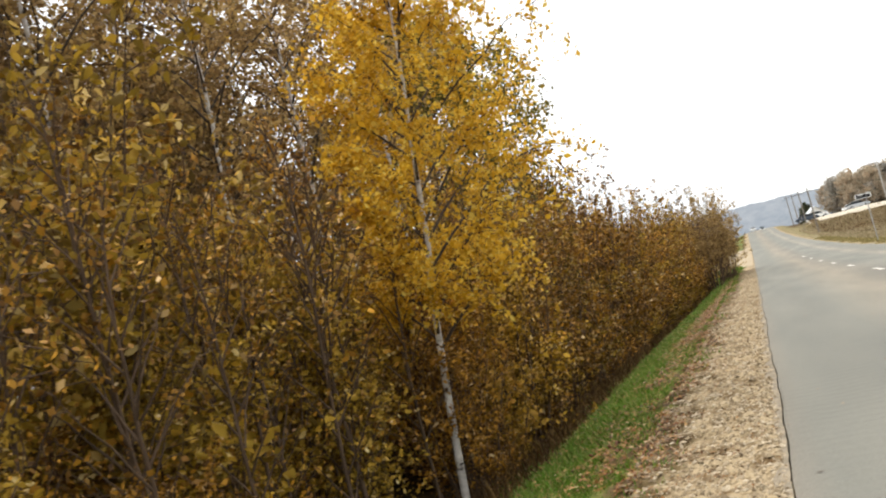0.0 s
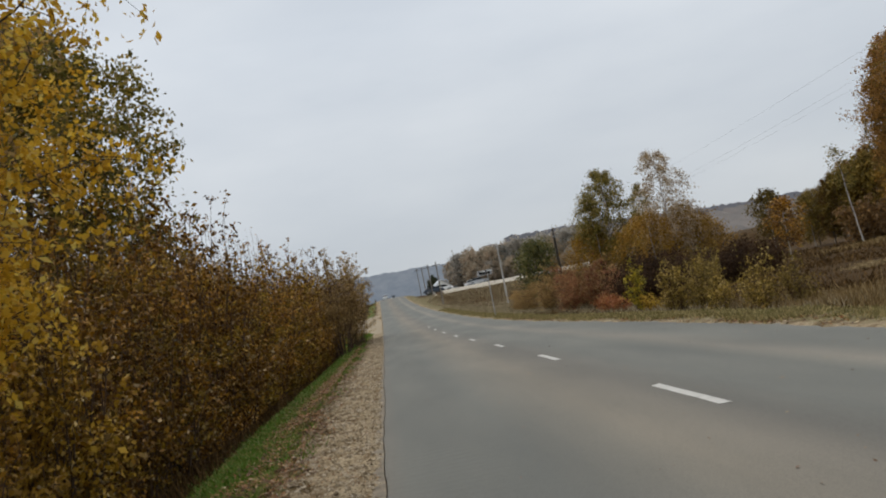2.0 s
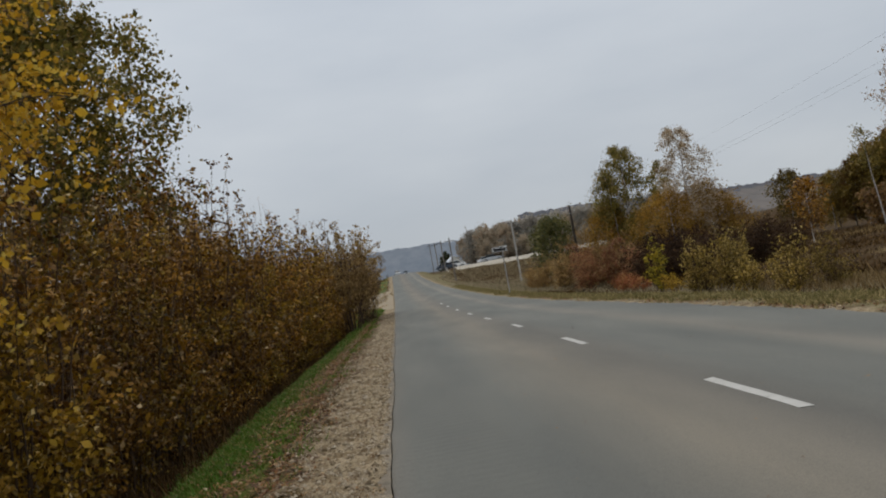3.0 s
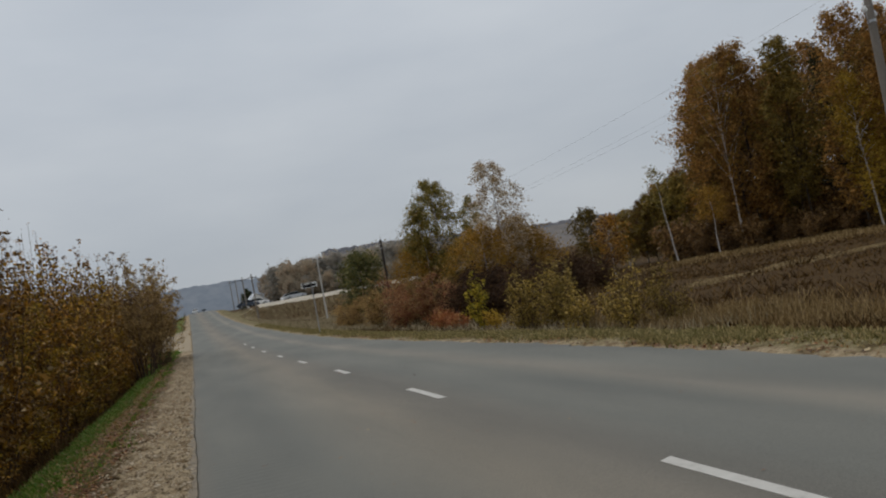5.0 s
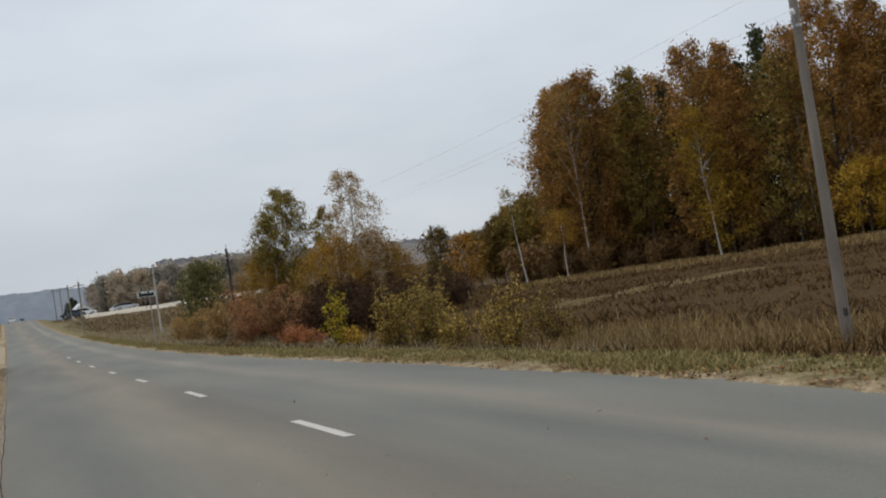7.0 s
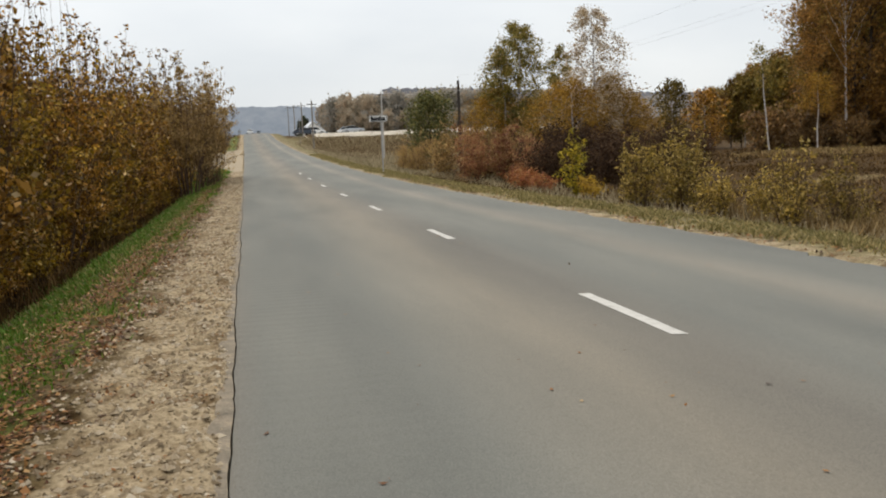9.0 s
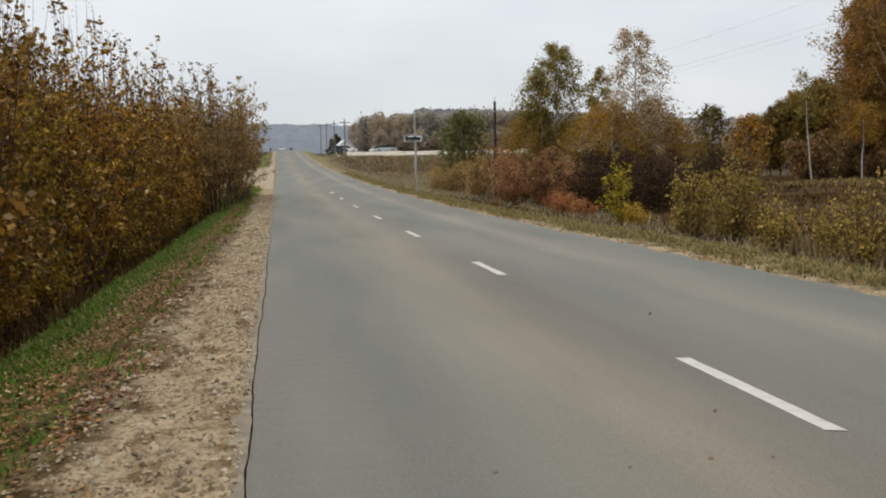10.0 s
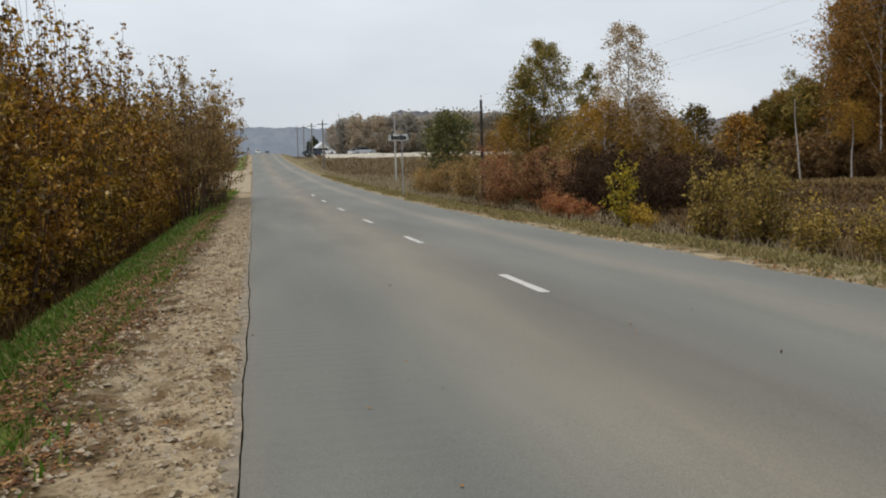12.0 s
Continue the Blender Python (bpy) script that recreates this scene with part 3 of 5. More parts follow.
def grow(rng, h, girth, crown_lo, spread, limbs, rise=0.9, droop=0.25, lean=(0, 0), profile="egg", twigs=5, bias=(0, 0)):
    """Trunk, limbs and the places where leaves sit."""
    k = 12
    u = np.linspace(0, 1, k)
    wig = np.cumsum(rng.normal(size=(k, 2)) * 0.012 * h, axis=0) * u[:, None] * 0.6
    trunk = np.stack([lean[0] * u + wig[:, 0], lean[1] * u + wig[:, 1], u * h], 1)
    paths = [(trunk, girth * (1 - u) ** 0.8 + 0.006)]
    thin, nodes = [], []
    for i in range(limbs):
        f = crown_lo + (0.97 - crown_lo) * ((i + rng.uniform(0, 0.8)) / limbs)
        p = np.array([np.interp(f, u, trunk[:, c]) for c in range(3)])
        g = (f - crown_lo) / (1 - crown_lo)
        wide = {"egg": math.sin(math.pi * min(1, 0.18 + 0.8 * g)) ** 0.8, "flame": (0.45 + 1.6 * g) if g < 0.32 else 0.08 + 0.88 * ((1 - g) / 0.68) ** 0.75, "cone": 1.05 - 0.95 * g, "fan": 0.45 + 0.6 * g - 0.3 * g * g}[profile]
        L = spread * wide * rng.uniform(0.75, 1.2)
        a = i * GOLDEN + rng.uniform(-0.4, 0.4)
        L *= 1 + bias[0] * math.cos(a) + bias[1] * math.sin(a)
        t = np.linspace(0, 1, 6)
        r = L * t
        z = L * (rise * t - droop * t * t * 2)
        limb = p + np.stack([np.cos(a) * r, np.sin(a) * r, z], 1) + rng.normal(size=(6, 3)) * 0.03 * L * t[:, None]
        paths.append((limb, (girth * 0.38 * (1 - f) ** 0.5 + 0.008) * (1 - 0.85 * t)))
        nodes.append(limb[2:])
        for _ in range(twigs):
            s = rng.uniform(0.3, 1.0)
            q = np.array([np.interp(s, t, limb[:, c]) for c in range(3)])
            d = rng.normal(size=3) + np.array([np.cos(a), np.sin(a), 0.3 - droop * 2])
            d *= L * 0.34 / np.linalg.norm(d)
            tt = np.linspace(0, 1, 4)[:, None]
            tw = q + d * tt + np.array([0, 0, -droop * L * 0.35]) * tt**2
            thin.append((tw, 0.006 * (1.2 - tt[:, 0])))
            nodes.append(tw)
            nodes.append(tw[1:] + rng.normal(size=(3, 3)) * 0.05 * L)
    return paths, thin, np.concatenate(nodes)


def tree(name, m, label, category, leaves, bark, seed, h, count, size, jit, group="", twig_bark="bark", fine=True, **shape):
    rng = np.random.default_rng(seed)
    paths, thin, nodes = grow(rng, h, **shape)
    ob = empty(name, m, label, category, group)
    v, f = tubes(paths[:1], 10)
    meshed("trunk", v, f, M[bark], ob, "white birch bark with dark marks" if bark == "birch_bark" else "")
    v, f = tubes(paths[1:], 5 if fine else 3)
    v2, f2 = tubes(thin if fine else [], 3)
    tagged(meshed("branchwork", v + v2, f + [tuple(i + len(v) for i in q) for q in f2], M[twig_bark], ob), kind="stuff")
    pick = nodes[rng.integers(0, len(nodes), count)] + rng.normal(size=(count, 3)) * jit
    tagged(leaf_part("crown", leaf_mesh("crown", pick, size, rng), M[leaves], ob), kind="stuff")
    return ob


def bush(name, label, leaves, seed, h, wide, stems, count, size, jit, low=0.2, bare=0.0, whips=0, tip_leaves=70, category="bush", group="", close=False):
    """A many-stemmed shrub: thin stems that fan out, side twigs, leaves along them; bare: share of twig tips that stick out leafless."""
    rng = np.random.default_rng(seed)
    paths, thin, nodes = [], [], []
    for i in range(stems):
        a, out = i * GOLDEN + rng.uniform(-0.5, 0.5), wide * math.sqrt((i + 0.5) / stems) * rng.uniform(0.7, 1.15)
        top = h * rng.uniform(0.68, 1.0) * (1 - 0.22 * (out / wide) ** 2)
        t = np.linspace(0, 1, 8)
        b = 0.3 * wide
        x = np.cos(a) * (b * out / wide + (out - b * out / wide) * t**0.9)
        y = np.sin(a) * (b * out / wide + (out - b * out / wide) * t**0.9)
        stem = np.stack([x, y, top * t], 1) + np.cumsum(rng.normal(size=(8, 3)) * 0.02 * h, axis=0) * t[:, None]
        stem[0, 2] = -0.15
        paths.append((stem, 0.016 * (1.15 - t) * math.sqrt(h / 3)))
        for _ in range(6):
            s = rng.uniform(low, 0.97)
            q = np.array([np.interp(s, t, stem[:, c]) for c in range(3)])
            d = rng.normal(size=3) * (1, 1, 0.4) + (0, 0, 0.75)
            d *= 0.24 * h * (1.15 - 0.6 * s) / np.linalg.norm(d)
            tw = q + d * np.linspace(0, 1, 4)[:, None]
            thin.append((tw, 0.005 * np.linspace(1.2, 0.4, 4)))
            if rng.uniform() > bare * s:
                nodes += [tw, tw[1:], 0.5 * (tw[1:] + tw[:-1])]
        nodes.append(stem[t > low + 0.15])
    tips = []
    for i in range(whips):
        a, out = rng.uniform(0, 6.28), wide * rng.uniform(0.1, 0.8)
        t = np.linspace(0.55, rng.uniform(1.05, 1.24), 6)
        w_ = np.stack([np.cos(a) * out * t, np.sin(a) * out * t, h * 0.95 * t], 1) + np.cumsum(rng.normal(size=(6, 3)) * 0.012 * h, axis=0)
        thin.append((w_, 0.008 * np.linspace(1.3, 0.5, 6)))
        for _ in range(4):
            q = w_[rng.integers(2, 6)]
            tips.append(q + rng.normal(size=(3, 3)) * (0.09, 0.09, 0.12))
        tips += [w_[1:], w_[2:] + rng.normal(size=(4, 3)) * 0.04]
    nodes = np.concatenate(nodes)
    ob = empty(name, Matrix(), label, category, group)
    v, f = tubes(paths, 5)
    v2, f2 = tubes(thin, 3)
    tagged(meshed("branchwork", v + v2, f + [tuple(i + len(v) for i in q) for q in f2], M["twig"], ob), kind="stuff")
    pick = nodes[rng.integers(0, len(nodes), count)] + rng.normal(size=(count, 3)) * jit
    if tips:
        tips = np.concatenate(tips)
        pick = np.concatenate([pick, tips[rng.integers(0, len(tips), tip_leaves * whips)] + rng.normal(size=(tip_leaves * whips, 3)) * 0.04])
    tagged(leaf_part("foliage", (shaped_leaves if close else leaf_mesh)("foliage", pick, size, rng), M[leaves], ob), kind="stuff")
    return ob


def planted(x, y, turn=0.0, scale=1.0, tall=1.0):
    return pose(x, y, float(ground_z(x, y)) - 0.03, 0, 0, turn) @ Matrix.Diagonal((scale, scale, scale * tall, 1))


def place_copy(ob, x, y, turn, scale, tall=1.0):
    c = copy_thing(ob, pose(x, y, float(ground_z(x, y)) - 0.03, 0, 0, turn))
    c.scale = (scale, scale, scale * tall)
    return c


# The hedge of willow and aspen scrub along the ditch.
rh = np.random.default_rng(5)
HEDGE = "roadside scrub hedge"
near_kinds = [
    bush("bush", "tall thicket bush with olive leaves in the lightened tone", "olive", 11, 3.5, 1.0, 18, 7600, 0.068, 0.06, 0.08, whips=2, group=HEDGE, close=True),
    bush("bush", "tall thicket bush with ochre-brown autumn leaves", "ochre", 12, 3.3, 1.0, 18, 7600, 0.064, 0.055, 0.1, whips=2, group=HEDGE, close=True),
    bush("bush", "taller thicket bush with olive leaves in the lightened tone", "olive", 13, 3.8, 1.1, 18, 7800, 0.066, 0.055, 0.08, whips=2, group=HEDGE, close=True),
]
far_kinds = [
    bush("bush", "tall scrub bush with olive-gold leaves beside the ditch", "olive_gold", 21, 3.9, 1.2, 18, 5600, 0.076, 0.07, 0.08, 0.3, 3, group=HEDGE),
    bush("bush", "tall scrub bush with brown-yellow leaves and bare tips", "ochre", 22, 4.3, 1.25, 18, 5200, 0.076, 0.07, 0.12, 0.5, 5, group=HEDGE),
    bush("bush", "tall scrub bush with olive leaves in the shaded tone beside the ditch", "bronze", 23, 4.0, 1.2, 18, 5600, 0.076, 0.07, 0.08, 0.3, 3, group=HEDGE),
]
used = set()
for row, (x0, y0, step) in enumerate([(-3.75, -1.0, 1.35), (-5.4, 0.2, 1.8), (-7.1, 1.5, 2.6)]):
    y = y0
    while y < (70, 70, 34)[row]:
        kinds = near_kinds if y < 15 and row < 2 else far_kinds
        src = kinds[int(rh.integers(0, 3))]
        x = x0 + rh.uniform(-0.65, 0.4) - (0.75 if y < 11.6 and row == 0 else 0) - (0.5 if 8 < y < 11.6 and row == 0 else 0) - (0.45 if y > 13 and row == 0 else 0) + 0.014 * max(0, y - 34)
        s, turn = (rh.uniform(0.68, 1.2) + 0.12 * row) * (1 + 0.007 * max(0, y - 24)) * (0.82 if y < 7 else 1), rh.uniform(0, 360)
        if src.name in used:
            place_copy(src, x, y, turn, s)
        else:
            used.add(src.name)
            src.matrix_basis = planted(x, y, turn, s)
        y += step * rh.uniform(0.85, 1.15)

for x, y, s, k in ((-5.7, 7.7, 1.6, 0), (-6.6, 9.6, 1.5, 2), (-5.9, 10.9, 1.3, 0)):
    place_copy(near_kinds[k], x, y, 50 * y, s)

# Low growth that leans out over the ditch.
skirt = [
    bush("bush", "low olive-brown bush leaning over the ditch", "olive_gold", 25, 1.5, 0.75, 11, 1500, 0.07, 0.06, 0.02, 0.2, group=HEDGE),
    bush("bush", "low thin bush with brown leaves over the ditch", "ochre", 26, 1.25, 0.7, 12, 1200, 0.066, 0.06, 0.02, 0.4, group=HEDGE),
]
y = 0.5
while y < 68:
    src, x, turn, s = skirt[int(rh.integers(0, 2))], -3.4 + rh.uniform(-0.25, 0.2) - (0.5 if y < 13 else 0.4) + 0.012 * max(0, y - 36), rh.uniform(0, 360), rh.uniform(0.6, 1.05)
    if src.name not in used:
        used.add(src.name)
        src.matrix_basis = planted(x, y, turn, s)
    elif not 7.5 < y < 13:
        place_copy(src, x, y, turn, s)
    y += rh.uniform(0.9, 1.7)

pale = bush("bush", "tall pale-leaved willow bush with bare whip tips", "tawny", 24, 5.6, 1.5, 20, 6000, 0.09, 0.08, 0.2, 0.7, 10, group=HEDGE)
pale.matrix_basis = planted(-2.3, 56)
for x, y, sc in ((-1.75, 60.5, 0.92), (-1.5, 64.5, 0.96), (-2.1, 68.5, 1.05), (-4.4, 70, 1.15)):
    place_copy(pale, x, y, 70 * y, sc)

glow_bush = bush("bush", "bush with orange-brown leaves beside the golden birch", "amber", 28, 2.7, 0.85, 15, 2600, 0.072, 0.06, 0.1, 0.2, group=HEDGE)
glow_bush.matrix_basis = planted(-3.9, 13.4)
place_copy(glow_bush, -4.2, 15.0, 120, 0.95)
for k in range(6):
    place_copy(far_kinds[k % 3], -6.2 + 0.3 * (k % 2), 27 + 2.1 * k, 70 * k, 1.25 + 0.05 * (k % 3))
for k in range(6):
    place_copy(near_kinds[(1, 0, 1, 2, 1, 0)[k]], -5.1 + 0.35 * (k % 2), 25.5 + 2.4 * k, 130 * k, 1.3 + 0.05 * (k % 3))
whip = bush("bush", "tall scrub bush with long leafless whips above olive-brown leaves", "ochre", 27, 5.6, 1.2, 18, 5200, 0.074, 0.07, 0.1, 0.5, 14, 9, group=HEDGE)
whip.matrix_basis = planted(-4.1, 40.5)
place_copy(whip, -4.9, 36.5, 140, 0.92)
place_copy(whip, -4.3, 45.5, 250, 0.86)

sapling = tree("sapling", planted(-4.2, 4.6, 0), "thin upright aspen sapling with a few brown leaves", "sapling", "ochre", "twig", 29,
               4.6, 420, 0.062, 0.06, "saplings in the scrub", "twig", girth=0.024, crown_lo=0.12, spread=0.75, limbs=20, rise=1.5, droop=0.05, lean=(0.2, 0.1), twigs=4)
for k in range(20):
    place_copy(sapling, -4.0 - rh.uniform(0, 0.9), 3.6 + 0.47 * k + rh.uniform(-0.2, 0.2), rh.uniform(0, 360), rh.uniform(0.75, 1.15))

# Trees of the left side.
tree("birch_tree", planted(-3.87, 11.9), "young birch with golden-yellow autumn leaves and a white trunk", "tree", "gold", "birch_bark", 31,
     7.4, 27000, 0.066, 0.065, girth=0.047, crown_lo=0.26, spread=1.42, bias=(0.32, 0.1), limbs=44, rise=1.1, droop=0.2, lean=(0.45, 0.1), twigs=9)
tree("poplar_tree", planted(-12.3, 40), "tall poplar with green and bronze leaves", "tree", "poplar", "bark", 32,
     15.3, 58000, 0.19, 0.26, girth=0.2, crown_lo=0.08, spread=5.25, limbs=58, rise=0.7, droop=0.15, twigs=11)
BEHIND = "trees behind the scrub"
brown_a = tree("birch_tree", planted(-11, 14), "thin half-bare birch with brown leaves behind the scrub", "tree", "tawny", "birch_bark", 33,
               11, 8200, 0.1, 0.15, BEHIND, girth=0.07, crown_lo=0.2, spread=1.9, limbs=38, rise=1.2, droop=0.1, twigs=6)
brown_b = tree("alder_tree", planted(-12.5, 20), "alder with brown-olive leaves behind the scrub", "tree", "tawny", "bark", 34,
               10, 8200, 0.1, 0.16, BEHIND, girth=0.08, crown_lo=0.12, spread=2.3, limbs=38, rise=1.1, droop=0.1, twigs=6)
for k in range(24):
    x, y = -8.3 - (k % 4) * 2.3 + rh.uniform(-0.8, 0.8), 5.5 + 0.85 * k + rh.uniform(-0.8, 0.8)
    place_copy((brown_a, brown_b)[(k // 2) % 2], x, y, rh.uniform(0, 360), rh.uniform(0.85, 1.15))
for k in range(16):
    x, y = -9.5 - (k % 3) * 2.6 + rh.uniform(-1, 1), 27 + 2.6 * k + rh.uniform(-1.2, 1.2)
    place_copy((brown_a, brown_b)[k % 2], x, y, rh.uniform(0, 360), rh.uniform(0.5, 0.72))
for k in range(10):
    place_copy((brown_a, brown_b)[k % 2], -19 + rh.uniform(-2, 2), 8 + 3 * k, rh.uniform(0, 360), rh.uniform(0.9, 1.2))

for k in range(15):
    place_copy((brown_b, brown_a, brown_b)[k % 3], -11.5 - 3.2 * (k % 3) + rh.uniform(-1, 1), 3 + 1.6 * k + rh.uniform(-0.8, 0.8), rh.uniform(0, 360), rh.uniform(0.95, 1.2))

# ---- the right side: scrub below the verge ----
SCRUB = "scrub below the verge"


def lone_bush(x, y, turn, *a, **k):
    ob = bush(*a, **k)
    ob.matrix_basis = planted(x, y, turn)
    return ob


lone_bush(13.3, 50.5, 0, "bush", "small bush with yellow-green leaves on upright stems", "lime", 41, 2.5, 0.5, 16, 1300, 0.1, 0.06, 0.1, 0.2, 3, 20, group=SCRUB)
lone_bush(13.6, 49.6, 0, "bush", "low yellow bush at the foot of a taller one", "yellow", 40, 1.2, 0.7, 14, 1100, 0.085, 0.08, 0.05, group=SCRUB)
olive_r = lone_bush(12.9, 43.3, 0, "bush", "dense olive-green bush in the dry grass", "sage", 42, 2.3, 0.9, 26, 2500, 0.085, 0.06, 0.08, 0.4, 8, 24, group=SCRUB)
place_copy(olive_r, 13.6, 41.6, 120, 1.02)
place_copy(olive_r, 14.6, 43.8, 200, 1.05)
yel_r = lone_bush(13.2, 38.8, 0, "bush", "low bush with yellowing leaves and stalks", "sage", 43, 1.55, 0.8, 16, 1500, 0.08, 0.08, 0.05, 0.5, group=SCRUB)
place_copy(yel_r, 14.0, 37.6, 60, 0.9)
stalk_r = lone_bush(13.5, 35.6, 0, "bush", "thin brown-olive bush with many upright stems", "sage", 44, 2.1, 0.8, 22, 1900, 0.075, 0.06, 0.1, 0.6, 6, 20, group=SCRUB)
place_copy(stalk_r, 14.3, 34.6, 90, 0.9)
red_r = lone_bush(14.1, 71, 0, "bush", "reddish-brown autumn bush beside the road", "rust", 45, 3.9, 1.5, 18, 4200, 0.12, 0.12, 0.02, 0.3, group=SCRUB)
for x, y, sc, tn in ((15.2, 67, 0.95, 210), (13.4, 67.5, 0.8, 20), (15.9, 64, 0.75, 300)):
    place_copy(red_r, x, y, tn, sc)
tan_r = lone_bush(13.4, 76, 40, "bush", "tall pinkish-brown and olive autumn bush beside the road", "tawny", 58, 3.5, 1.5, 20, 4200, 0.11, 0.12, 0.02, 0.4, 4, 24, group=SCRUB)
for x, y, sc, tn in ((15.6, 72.5, 1.12, 150), (12.9, 82, 0.85, 100), (12.7, 88, 0.75, 20), (16.6, 68.5, 1.0, 60)):
    place_copy(tan_r, x, y, tn, sc)
orange_r = lone_bush(13.8, 56.5, 0, "bush", "low red-orange bush at the foot of the verge", "scarlet", 46, 1.15, 0.8, 12, 1500, 0.1, 0.08, 0.02, group=SCRUB)
place_copy(orange_r, 13.9, 59, 80, 1.1)
place_copy(orange_r, 14.4, 61.5, 150, 1.2)
dark_r = lone_bush(16.0, 61.5, 0, "bush", "dark thicket of brown twigs and withered leaves", "thicket", 47, 3.0, 1.6, 34, 5600, 0.1, 0.12, 0.02, 0.2, group=SCRUB)
for x, y, sc, tn in ((18.6, 59.5, 1.0, 60), (20.6, 63, 1.1, 120), (22.8, 65.5, 1.1, 200), (25.2, 67.5, 1.0, 280), (18.0, 65, 1.2, 330), (28, 72, 1.1, 30), (31, 74, 1.0, 160), (19.5, 69, 1.25, 80), (22, 71, 1.2, 10), (17.2, 72, 1.1, 250)):
    place_copy(dark_r, x, y, tn, sc)
tree("willow_tree", planted(16.3, 95), "rounded dull green willow", "tree", "willow", "bark", 48, 6.6, 6500, 0.22, 0.3,
     girth=0.1, crown_lo=0.08, spread=2.5, limbs=34, rise=0.8, droop=0.1, twigs=7)
tree("birch_tree", planted(22.2, 87.2), "birch with thinning green-brown leaves", "tree", "green", "birch_bark", 49, 11.9, 21000, 0.125, 0.2, profile="flame",
     girth=0.11, crown_lo=0.2, spread=3.7, limbs=36, rise=1.1, droop=0.3, twigs=8)
tree("birch_tree", planted(20.6, 85.5), "slim birch beside a larger one", "tree", "green", "birch_bark", 56, 9.6, 6000, 0.16, 0.2,
     girth=0.07, crown_lo=0.3, spread=1.5, limbs=22, rise=1.0, droop=0.3, twigs=7)
tree("birch_tree", planted(24.0, 82), "small slim birch with dull green leaves", "tree", "green", "birch_bark", 50, 9.5, 4000, 0.15, 0.16,
     girth=0.06, crown_lo=0.25, spread=1.15, limbs=22, rise=0.9, droop=0.3, twigs=7)
tree("birch_tree", planted(23.5, 72.5), "birch with pale hanging twigs and thinning cream-brown leaves", "tree", "cream", "birch_bark", 51, 11.2, 11000, 0.11, 0.15, profile="flame",
     twig_bark="birch_bark", girth=0.1, crown_lo=0.26, spread=3.0, limbs=36, rise=1.2, droop=0.6, lean=(-0.6, 0), twigs=9)
low_birch = tree("birch_tree", planted(24.6, 74.5), "low spreading birch with orange-brown leaves", "tree", "amber", "birch_bark", 52, 6.6, 15000, 0.12, 0.26,
                 girth=0.08, crown_lo=0.2, spread=2.7, limbs=32, rise=0.7, droop=0.35, twigs=8)
place_copy(low_birch, 21.6, 73, 130, 0.95)
place_copy(low_birch, 26.2, 75.5, 290, 0.86)
place_copy(low_birch, 20.2, 87, 60, 1.0)
place_copy(low_birch, 24.3, 90, 200, 0.9)
tree("birch_tree", planted(39.2, 88), "small birch with orange-yellow leaves at the field edge", "tree", "ochre", "birch_bark", 53, 6.0, 2600, 0.2, 0.25,
     girth=0.06, crown_lo=0.2, spread=1.8, limbs=22, rise=0.9, droop=0.2, twigs=6)
tree("aspen_tree", planted(58.2, 99.6), "slim aspen with orange crown on a bare pale trunk", "tree", "amber", "birch_bark", 54, 7.9, 2000, 0.2, 0.25,
     girth=0.08, crown_lo=0.5, spread=1.9, limbs=20, rise=0.7, droop=0.2, twigs=6)
tree("birch_tree", planted(54.8, 103), "tall thin leaning birch with a bare white trunk", "tree", "green", "birch_bark", 55, 11.5, 900, 0.2, 0.25,
     girth=0.1, crown_lo=0.55, spread=1.4, limbs=18, rise=0.8, droop=0.2, lean=(-1.4, 0), twigs=6)

# ---- the wood beyond the field ----
WOOD = "wood edge beyond the field"
wood = [
    tree("birch_tree", planted(63.6, 106.2), "tall birch of the wood edge in brown-yellow leaf", "tree", "forest", "bark", 61, 22.5, 16500, 0.22, 0.3, WOOD, "bark",
         girth=0.1, crown_lo=0.14, spread=3.5, limbs=54, rise=1.5, droop=0.3, twigs=7, fine=False, profile="flame"),
    tree("aspen_tree", planted(65, 103), "tall aspen of the wood edge in brown-orange leaf", "tree", "forest", "bark", 62, 23, 17000, 0.24, 0.34, WOOD,
         girth=0.2, crown_lo=0.05, spread=4.6, limbs=60, rise=1.1, droop=0.15, twigs=7, fine=False),
    tree("birch_tree", planted(69, 98), "tall birch of the wood edge with thinning olive leaves", "tree", "forest_olive", "bark", 63, 22, 10500, 0.24, 0.3, WOOD,
         girth=0.09, crown_lo=0.18, spread=3.6, limbs=50, rise=1.4, droop=0.3, twigs=7, fine=False, profile="flame"),
    tree("spruce_tree", planted(86, 96), "dark spruce among the birches", "tree", "pine", "bark", 64, 24, 5000, 0.4, 0.4, WOOD,
         girth=0.2, crown_lo=0.12, spread=3.4, limbs=60, rise=-0.1, droop=0.15, profile="cone", twigs=6, fine=False),
    tree("alder_tree", planted(70.5, 100.5), "alder of the wood edge in dull olive leaf", "tree", "forest_olive", "bark", 65, 19, 10000, 0.25, 0.34, WOOD,
         girth=0.17, crown_lo=0.03, spread=4.2, limbs=54, rise=1.0, droop=0.15, twigs=7, fine=False),
]
rw = np.random.default_rng(8)
for i, (x, y) in enumerate([(71.2, 116.8), (68, 110), (65.5, 108), (65.5, 101.5), (68.5, 96), (71.5, 91), (74, 87), (77, 82.5), (79.5, 79), (82, 75), (84.5, 72), (88, 69.5), (92, 68), (98, 65)]):
    place_copy(wood[(1, 0, 4, 1, 2, 1, 0, 4)[i % 8]], x, y, rw.uniform(0, 360), rw.uniform(0.97, 1.12) + 0.006 * i)
